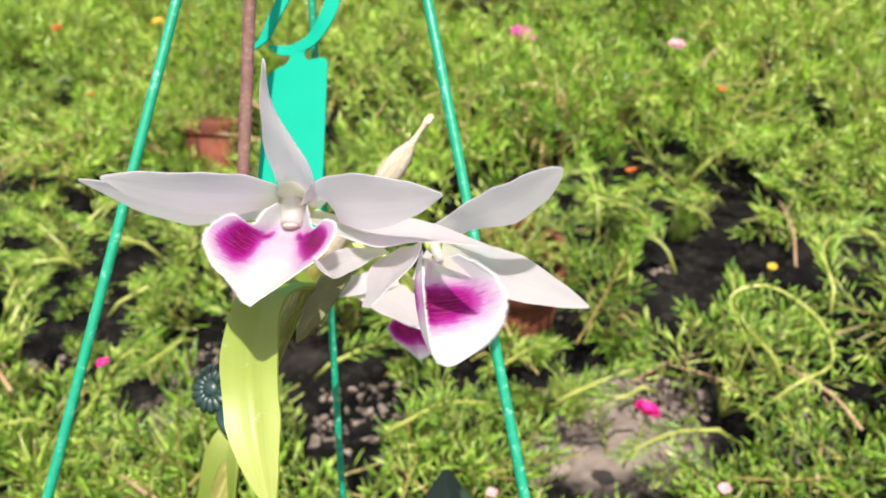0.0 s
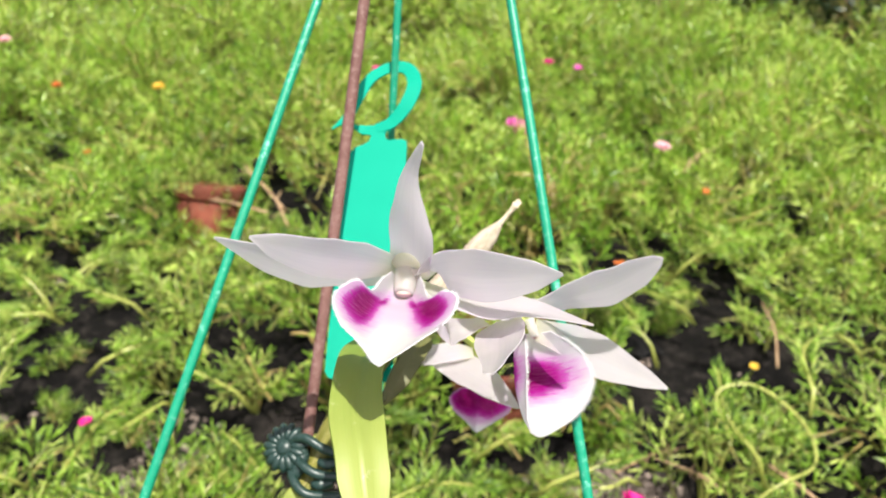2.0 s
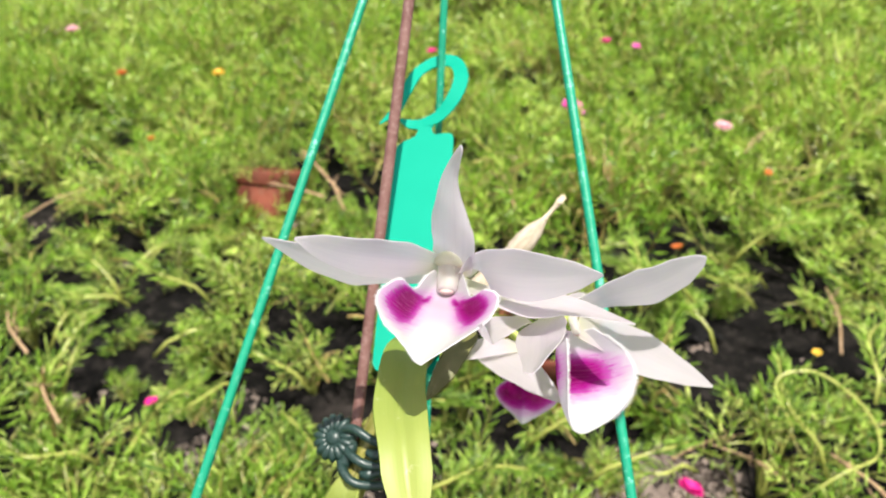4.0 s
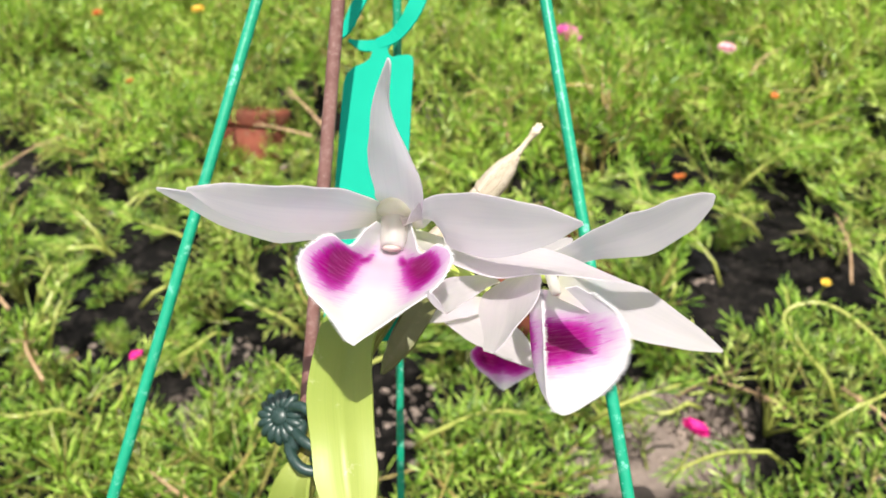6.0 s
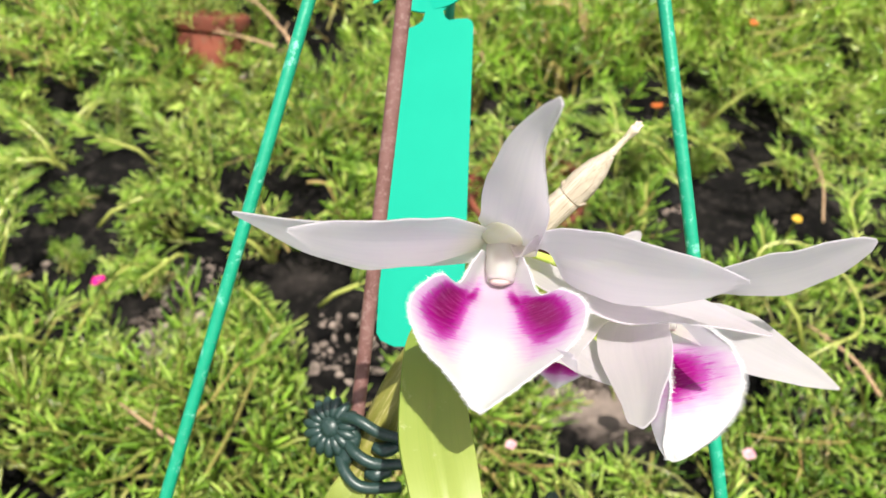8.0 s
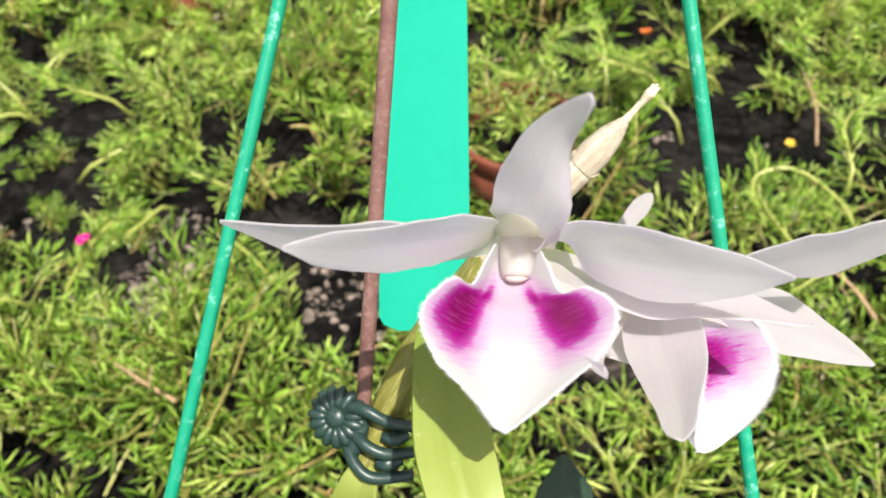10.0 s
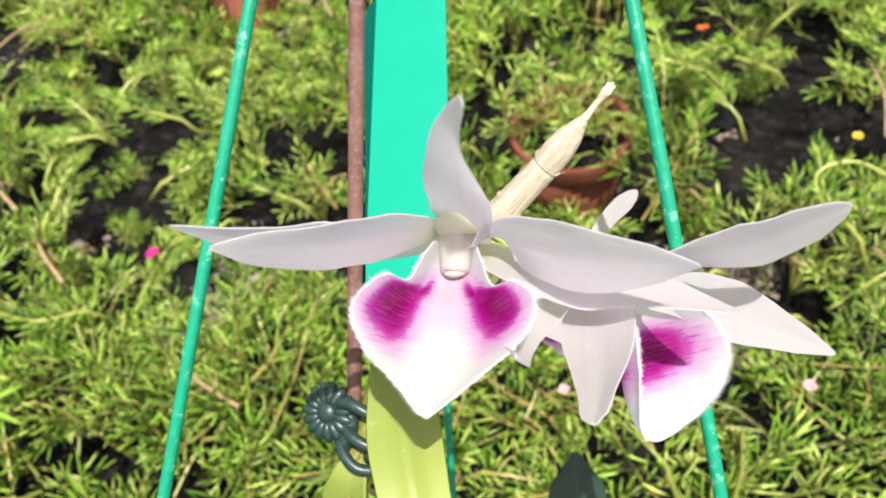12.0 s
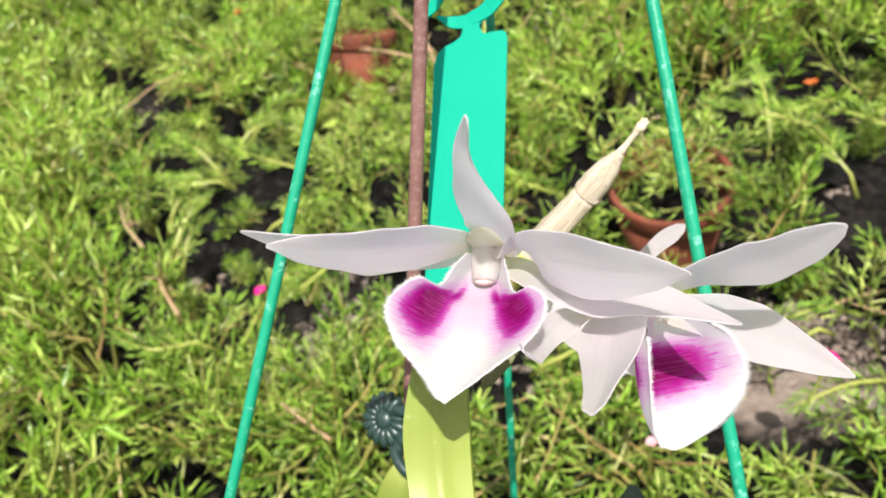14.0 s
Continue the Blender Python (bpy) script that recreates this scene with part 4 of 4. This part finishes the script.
LIP_B = [
    [(28, -13, 0), (27.5, -14, -4), (30.5, -14.5, -7), (34.5, -14, -8), (37, -13.5, -6)],
    [(28, -17, 5), (26.4, -18, -1), (30, -18.5, -8.5), (37, -17.5, -10.5), (41.5, -16, -7.5)],
    [(28, -21.5, 7.5), (26.2, -22.5, 0), (30.5, -23, -9), (39.5, -21.5, -12.5), (46, -19.5, -8.5)],
    [(28.3, -27, 7), (26.6, -28, 0), (31.5, -28.5, -8.5), (41.5, -27, -11.5), (48.5, -25, -8)],
    [(28.8, -32.5, 4.5), (27.8, -33.5, -0.5), (33, -34, -6.5), (41.5, -33, -8.2), (47.4, -31.2, -7)],
    [(29.6, -37.2, 1.2), (29.8, -38, -1.6), (33.8, -38.4, -4.5), (39, -37.8, -5.6), (43.2, -36.6, -5.8)],
    [(31.4, -40.8, -1.8), (32.2, -41.2, -2.8), (33.8, -41.7, -3.5), (35.8, -41.2, -4), (37.4, -40.4, -4.4)],
]
LIP_C = [[(21 + 0.74 * (x + 6) + 0.25 * z, -21 + 0.55 * y - 0.25 * z, -58 - 0.95 * z) for x, y, z in row] for row in LIP_A]


def build_lip(parent, grid, seed, hairs=1600, material=None, hair=1.15):
    rows = surface([[Vector(p) * MM for p in r] for r in grid], 46, 35)
    rnd = random.Random(seed)
    nu, nv = len(rows), len(rows[0])
    for i in range(8, nu):                                   # a ragged margin
        for j in (0, nv - 1):
            rows[i][j] = rows[i][j] + (rows[i][j] - rows[i][1 if j == 0 else nv - 2]) * rnd.uniform(-0.15, 0.15)
    bm = bmesh.new()
    sheet(bm, rows, 0.3 * MM)
    lip = part("lip", bm, material or LIP, parent, "white velvety lip with two magenta blotches")
    # soft hairs round the margin
    bm = bmesh.new()
    edge = [(rows[i][0], rows[i][2]) for i in range(5, nu)] + [(rows[i][-1], rows[i][-3]) for i in range(nu - 1, 4, -1)]
    for k in range(hairs):
        s = rnd.random() * (len(edge) - 1.001)
        i = int(s)
        p = edge[i][0].lerp(edge[i + 1][0], s - i)
        out = (p - edge[i][1].lerp(edge[i + 1][1], s - i)).normalized()
        along = (edge[i + 1][0] - edge[i][0])
        along = along.normalized() if along.length > 1e-9 else Vector((1, 0, 0))
        n = out.cross(along)
        d = (out + along * rnd.uniform(-0.5, 0.5) + n * rnd.uniform(-0.5, 0.5)).normalized()
        ln, w = rnd.uniform(0.35, 1.0) * hair * MM, 0.075 * MM
        base = p - out * 0.3 * MM
        ring = [bm.verts.new(base + along * w), bm.verts.new(base - along * w * 0.5 + n * w), bm.verts.new(base - along * w * 0.5 - n * w)]
        tip = bm.verts.new(p + d * ln)
        for a, b in ((0, 1), (1, 2), (2, 0)):
            bm.faces.new((ring[a], ring[b], tip))
    tagged(part("fringe", bm, WHITE_HAIR, parent, "fine white hairs on the lip's margin"), kind="stuff")
    return lip


def build_column(parent, p, way, size=1.0):
    """The pale column with its anther cap."""
    w = Vector(way).normalized()
    c = Vector(p)
    bm = bmesh.new()
    tube(bm, [q * MM for q in (c - w * 2, c + w * 2 * size, c + w * 5 * size, c + w * 7.6 * size)], [0.0032 * size, 0.0031 * size, 0.0029 * size, 0.0025 * size], 18, 14)
    part("column", bm, COLUMN, parent, "creamy white column")
    bm = bmesh.new()
    bmesh.ops.create_uvsphere(bm, u_segments=16, v_segments=10, radius=0.0019 * size, matrix=Matrix.Translation((c + w * 7.7 * size) * MM) @ Matrix.Diagonal((1.05, 0.45, 0.85, 1)))
    part("anther_cap", bm, ANTHER, parent, "pale pink anther cap")


def build_orchid():
    thing = at_plant("orchid_plant", "flowering orchid cane with white and magenta blooms tied to a stake", "orchid")

    # the cane, green below and dry above, with sheath rings
    bm = bmesh.new()
    tube(bm, [mm(-30, -410, -112), mm(-38, -250, -95), mm(-39, -120, -66), mm(-35, -78, -58), mm(-27.5, -54, -57), mm(-19, -34, -54), mm(-8, -17, -49), mm(0, -6, -44)], [0.005, 0.0055, 0.0052, 0.0042, 0.0046, 0.0044, 0.0036, 0.0034], 16, 70)
    part("cane", bm, CANE, thing, "yellow-green jointed cane")
    bm = bmesh.new()
    a, b = mm(0, -6, -44), mm(17.5, 12, -35)
    tube(bm, [a + mm(-4, -5, -3), a, a.lerp(b, 0.5), b], [0.0032, 0.0036, 0.0038, 0.0036, 0.0033], 18, 22)
    part("dry_sheath", bm, DRY, thing, "beige papery sheath")
    bm = bmesh.new()
    e = mm(30.2, 27.4, -27.7)
    tube(bm, [b - (e - b) * 0.05, b, b.lerp(e, 0.2), b.lerp(e, 0.42), b.lerp(e, 0.62)], [0.0029, 0.0035, 0.0036, 0.0028, 0.0011], 16, 20)
    part("dry_tip", bm, DRY, thing, "dry tapering cane end")
    bm = bmesh.new()
    tube(bm, [b.lerp(e, 0.6), b.lerp(e, 0.8), e], [0.0011, 0.00075, 0.0008, 0.0013], 8, 10)
    w = (e - b).normalized()
    for k in range(6):
        d = Vector((math.cos(k), math.sin(k), 0.2)) * 0.9 * MM
        tube(bm, [e - w * 0.003 + d * 0.3, e + d * 0.7, e + d + w * 0.001], [0.0006, 0.0005, 0.0003], 5, 4)
    part("frayed_beak", bm, BEAK, thing, "thin frayed beak")
    for k, s in enumerate((0.0, 0.5, 1.0)):
        c = a.lerp(b, s)
        w = (b - a).normalized()
        bm = bmesh.new()
        tube(bm, [c - w * 0.0004, c, c + w * 0.0005], [0.0034, 0.00355, 0.0033], 18, 5)
        for q in range(9):                               # frayed fibres at the joint
            d = Vector((math.cos(q * 0.7), math.sin(q * 0.7), 0.3 * math.sin(q * 2.0)))
            d = (d - w * d.dot(w)).normalized()
            tube(bm, [c + d * 0.0034, c + d * 0.0037 + w * 0.0007, c + d * (0.0037 + 0.0001 * (q % 3)) + w * 0.0014], [0.0003, 0.0002, 0.0001], 5, 4)
        part("node_ring", bm, DRY, thing, "ragged sheath ring")

    # leaves
    strap = ((0, 0.1, 0.3, 0.55, 0.75, 0.9, 1.0), (0.55, 0.86, 1.0, 1.0, 0.84, 0.5, 0.06))
    tepal("leaf", thing, [(-5.3, -16.7, -42.6), (-10.8, -18.6, -26.6), (-14.0, -23.6, -12.0), (-14.4, -34.8, -1.2), (-12.1, -46.2, 8.9), (-9.6, -59.5, 12.5), (-6.3, -73.6, 11.3)], 13.9, (-0.03, 0.45, 0.93), "broad yellow-green strap leaf, scarred near its tip",
          LEAF, 0.9, cup=0.06, keel=0.16, profile=(strap[0], (0.55, 0.86, 0.93, 0.98, 0.92, 0.49, 0.06)), nu=40, wave=0.3, seed=3)
    tepal("leaf", thing, [(-38, -110, -68), (-36.5, -84, -58), (-33, -66, -52), (-30.5, -60, -54)], 13, (-0.2, 0.1, 1), "young pale green leaf beside the cane", LEAF, 0.9, cup=0.22, keel=0.1,
          profile=((0, 0.3, 0.6, 0.85, 1), (0.6, 1, 0.85, 0.5, 0.1)), nu=24, seed=4)
    tepal("leaf", thing, [(5, -13, -41), (1, -18.5, -36), (-3, -26, -32), (-8, -35, -30)], 7, (0.3, 0.2, 1), "shaded olive leaf behind the bloom", SHADED_LEAF, 0.8, cup=0.15, keel=0.1, profile=strap, nu=20, seed=6)
    tepal("leaf", thing, [(30, -180, -130), (33, -140, -126), (34, -110, -124), (34, -86, -124)], 24, (0, 0.3, 1), "dark green rounded leaf low on the plant", DARK_LEAF, 0.9, cup=0.1, keel=0.1,
          profile=((0, 0.3, 0.6, 0.85, 1), (0.3, 0.9, 1, 0.75, 0.1)), nu=20, seed=8)

    def flower(label, points):
        bm = bmesh.new()
        tube(bm, [mm(*p) for p in points], [0.0011, 0.0012, 0.0015, 0.0022], 10, 20)
        return part("flower", bm, PEDICEL, thing, label)

    # the open bloom facing the walk
    a = flower("open white bloom with a magenta-blotched lip on a green stalk", [(4, -2, -42), (9, -6, -30), (5, -5, -14), (-2.7, -0.5, -3)])
    build_column(a, (-2.8, 0.4, 2.2), (-0.09, -0.92, 0.34), 1.0)
    bm = bmesh.new()
    bmesh.ops.create_uvsphere(bm, u_segments=20, v_segments=12, radius=1.0, matrix=Matrix.Translation(mm(-2.7, 1.9, 3.2)) @ Matrix.Diagonal((0.0045, 0.0026, 0.0028, 1)))
    part("flower_base", bm, CENTRE, a, "pale yellow-green centre")
    tepal("lateral_sepal", a, [(-4.3, -1.0, -1.5), (-19.2, -0.8, 3.4), (-35.5, 0.1, 7.3), (-51.0, 3.9, 13.1)], 11.0, (-0.15, -0.89, 0.98), cup=0.05, seed=11, twist=-7, profile=(TEPAL[0], (0.5, 0.71, 0.9, 1.22, 0.88, 0.44, 0.21, 0.05)))
    tepal("lateral_sepal", a, [(-1.1, -2.9, -1.7), (12.9, -8.6, 3.7), (28.4, -10.2, 10.0), (43.5, -14.0, 15.1)], 11.7, (0.41, 0.07, 0.29), cup=0.05, seed=12, twist=-13, profile=(TEPAL[0], (0.5, 0.74, 0.9, 1.02, 0.83, 0.45, 0.22, 0.05)))
    tepal("petal", a, [(-6.0, 0.9, 1.6), (-17.1, 0.5, 9.9), (-28.4, 0.0, 19.0), (-39.5, 1.2, 28.8)], 11.5, (0.31, -1.06, 1.1), cup=0.05, wave=0.3, seed=13, twist=8, profile=(TEPAL[0], (0.42, 0.73, 0.98, 0.99, 0.8, 0.51, 0.22, 0.05)))
    tepal("petal", a, [(-0.4, 0.6, 0.7), (8.7, -1.7, 10.6), (20.0, -3.7, 20.7), (32.8, -4.2, 29.1)], 14.0, (0.75, -0.21, 0.84), cup=0.05, wave=0.3, seed=14, twist=3, profile=(TEPAL[0], (0.5, 0.69, 0.85, 0.99, 0.84, 0.51, 0.23, 0.05)))
    tepal("dorsal_sepal", a, [(-1.9, 0.5, 0.3), (-1.9, 4.3, 7.2), (-2.4, 10.9, 20.7), (-2.8, 16.2, 34.9), (-1.3, 19.8, 46.0)], 13.2, (-0.13, 0.17, 0.67), twist=8, by=0.5, cup=0.06, keel=0.03, profile=((0, 0.1, 0.25, 0.45, 0.65, 0.82, 0.93, 1), (0.64, 0.96, 0.97, 0.94, 0.65, 0.38, 0.23, 0.11)), seed=15)
    build_lip(a, LIP_A, 21)

    # the second bloom, turned aside
    b = flower("open white bloom seen from its side", [(9, -2, -41), (18, -4.5, -32), (26.5, -4.2, -24), (31, -11, -8)])
    build_column(b, (31.5, -12.5, -5), (0.25, -0.85, 0.1), 0.42)
    tepal("petal", b, [(31.6, -8.4, -5.7), (39.8, -5.3, 2.6), (50.1, -2.4, 9.1), (60.5, 3.4, 17.0)], 10.1, (0.46, -0.54, 0.86), cup=0.04, seed=31, twist=-17, profile=(ROUND[0], (0.6, 0.77, 0.78, 1.12, 0.91, 0.52, 0.32, 0.08)))
    tepal("petal", b, [(32.8, -13.2, -6.8), (45.0, -16.1, -13.8), (57.3, -21.5, -15.0), (70.8, -27.6, -11.0)], 11.8, (0.06, 0.12, 0.97), cup=0.05, seed=32, twist=4, profile=(TEPAL[0], (0.5, 0.64, 0.87, 1.07, 0.83, 0.47, 0.22, 0.05)))
    tepal("lateral_sepal", b, [(25.4, -11.3, -4.0), (22.0, -16.6, 5.1), (20.4, -21.9, 16.0), (17.0, -27.7, 28.7)], 11.6, (-0.35, 0.89, 0.37), cup=0.08, keel=0.05, wave=0.3, seed=33, twist=10, profile=(ROUND[0], (0.6, 0.78, 1.2, 1.06, 0.64, 0.47, 0.32, 0.08)))
    tepal("lateral_sepal", b, [(18.5, -12.1, -2.3), (9.4, -16.3, 7.7), (6.0, -18.8, 18.0), (5.4, -17.1, 28.5)], 7.0, (0.46, 0.59, 0.62), cup=0.10, wave=0.5, seed=34, twist=-7, profile=(TEPAL[0], (0.5, 0.58, 0.92, 0.85, 0.88, 0.48, 0.22, 0.05)))
    build_lip(b, LIP_B, 22, 2200, SIDE_LIP, 1.7)

    # the third bloom, behind and facing down
    c = flower("white bloom behind the others, facing down and away", [(2, -5, -44), (12, -8, -46), (20, -14, -50), (24, -20, -52)])
    tepal("petal", c, [(24, -18, -50), (29, -9, -53), (35.5, -2, -60), (45.5, 4.6, -72)], 4.8, (0, 0.3, 1), seed=41, profile=((0, 0.3, 0.6, 0.85, 0.95, 1), (0.3, 0.45, 0.85, 1, 0.7, 0.15)))
    tepal("petal", c, [(6.7, -17, -50), (14, -21, -46), (24, -27, -42), (34, -34, -40)], 12, (0.1, 0.6, 1), seed=42)
    tepal("lateral_sepal", c, [(20, -17, -47), (12, -17.5, -45), (5, -19.5, -43), (0, -22, -41)], 7, (0.1, 0.5, 1), seed=43)
    build_lip(c, LIP_C, 23, 300, BACK_LIP)
    bm = bmesh.new()
    bmesh.ops.create_uvsphere(bm, u_segments=14, v_segments=8, radius=1.0, matrix=Matrix.Translation(mm(14, -14.7, -53.5)) @ Matrix.Diagonal((0.0026, 0.0022, 0.0022, 1)))
    part("flower_base", bm, PEDICEL, c, "yellow-green centre")


build_orchid()


def build_clip():
    """A flower-shaped clip that holds the cane to the stake."""
    thing = at_plant("orchid_clip", "dark green plastic daisy-shaped clip round cane and stake", "plant clip")
    o = mm(-38.2, -48.6, -54)
    face = Vector((-0.35, 0.15, 0.92)).normalized()
    m = Matrix.Translation(o) @ face.to_track_quat("Z", "Y").to_matrix().to_4x4()
    bm = bmesh.new()
    bmesh.ops.create_uvsphere(bm, u_segments=16, v_segments=8, radius=1.0, matrix=m @ Matrix.Diagonal((0.0029, 0.0029, 0.002, 1)))
    part("daisy_centre", bm, CLIP, thing)
    for k in range(15):
        bm = bmesh.new()
        bmesh.ops.create_uvsphere(bm, u_segments=10, v_segments=6, radius=1.0, matrix=m @ Matrix.Rotation(k / 15 * 6.283, 4, "Z") @ Matrix.Translation((0.0050, 0, -0.0002)) @ Matrix.Rotation(radians(14), 4, "Y") @ Matrix.Diagonal((0.0031, 0.00158, 0.0017, 1)))
        part("daisy_petal", bm, CLIP, thing)
    # fingers that reach round the cane, their stub ends, and the arch that joins them
    fingers = [((-36.5, -46.5, -55), (-31.5, -45.4, -49.5), (-25.5, -48.4, -48.5), (-17.5, -50.9, -51)), ((-34.5, -50.5, -55), (-32, -53.5, -50), (-26.5, -56.2, -48.5), (-18.8, -56.8, -51)),
               ((-36, -54, -55), (-33.8, -59, -50.5), (-29.2, -62.2, -48.8), (-19.8, -62.6, -51))]
    for p in fingers:
        bm = bmesh.new()
        tube(bm, [mm(*q) for q in p], [0.0016, 0.0015, 0.0015, 0.0014], 12, 22)
        part("finger", bm, CLIP, thing)
    for p in (((-27, -52.6, -51), (-24, -53.0, -50), (-21, -52.2, -51)), ((-28.5, -59.4, -51), (-26, -59.2, -50), (-22.5, -58.4, -51))):
        bm = bmesh.new()
        tube(bm, [mm(*q) for q in p], [0.0012, 0.0020, 0.0016], 10, 12)
        part("stub", bm, CLIP, thing)
    bm = bmesh.new()
    tube(bm, [mm(-34.5, -46, -56), mm(-32.2, -50.5, -53), mm(-33.6, -55, -53), mm(-35.2, -58.5, -53)], [0.0017, 0.0021, 0.0022, 0.0018], 12, 18)
    part("arch", bm, CLIP, thing)


build_clip()
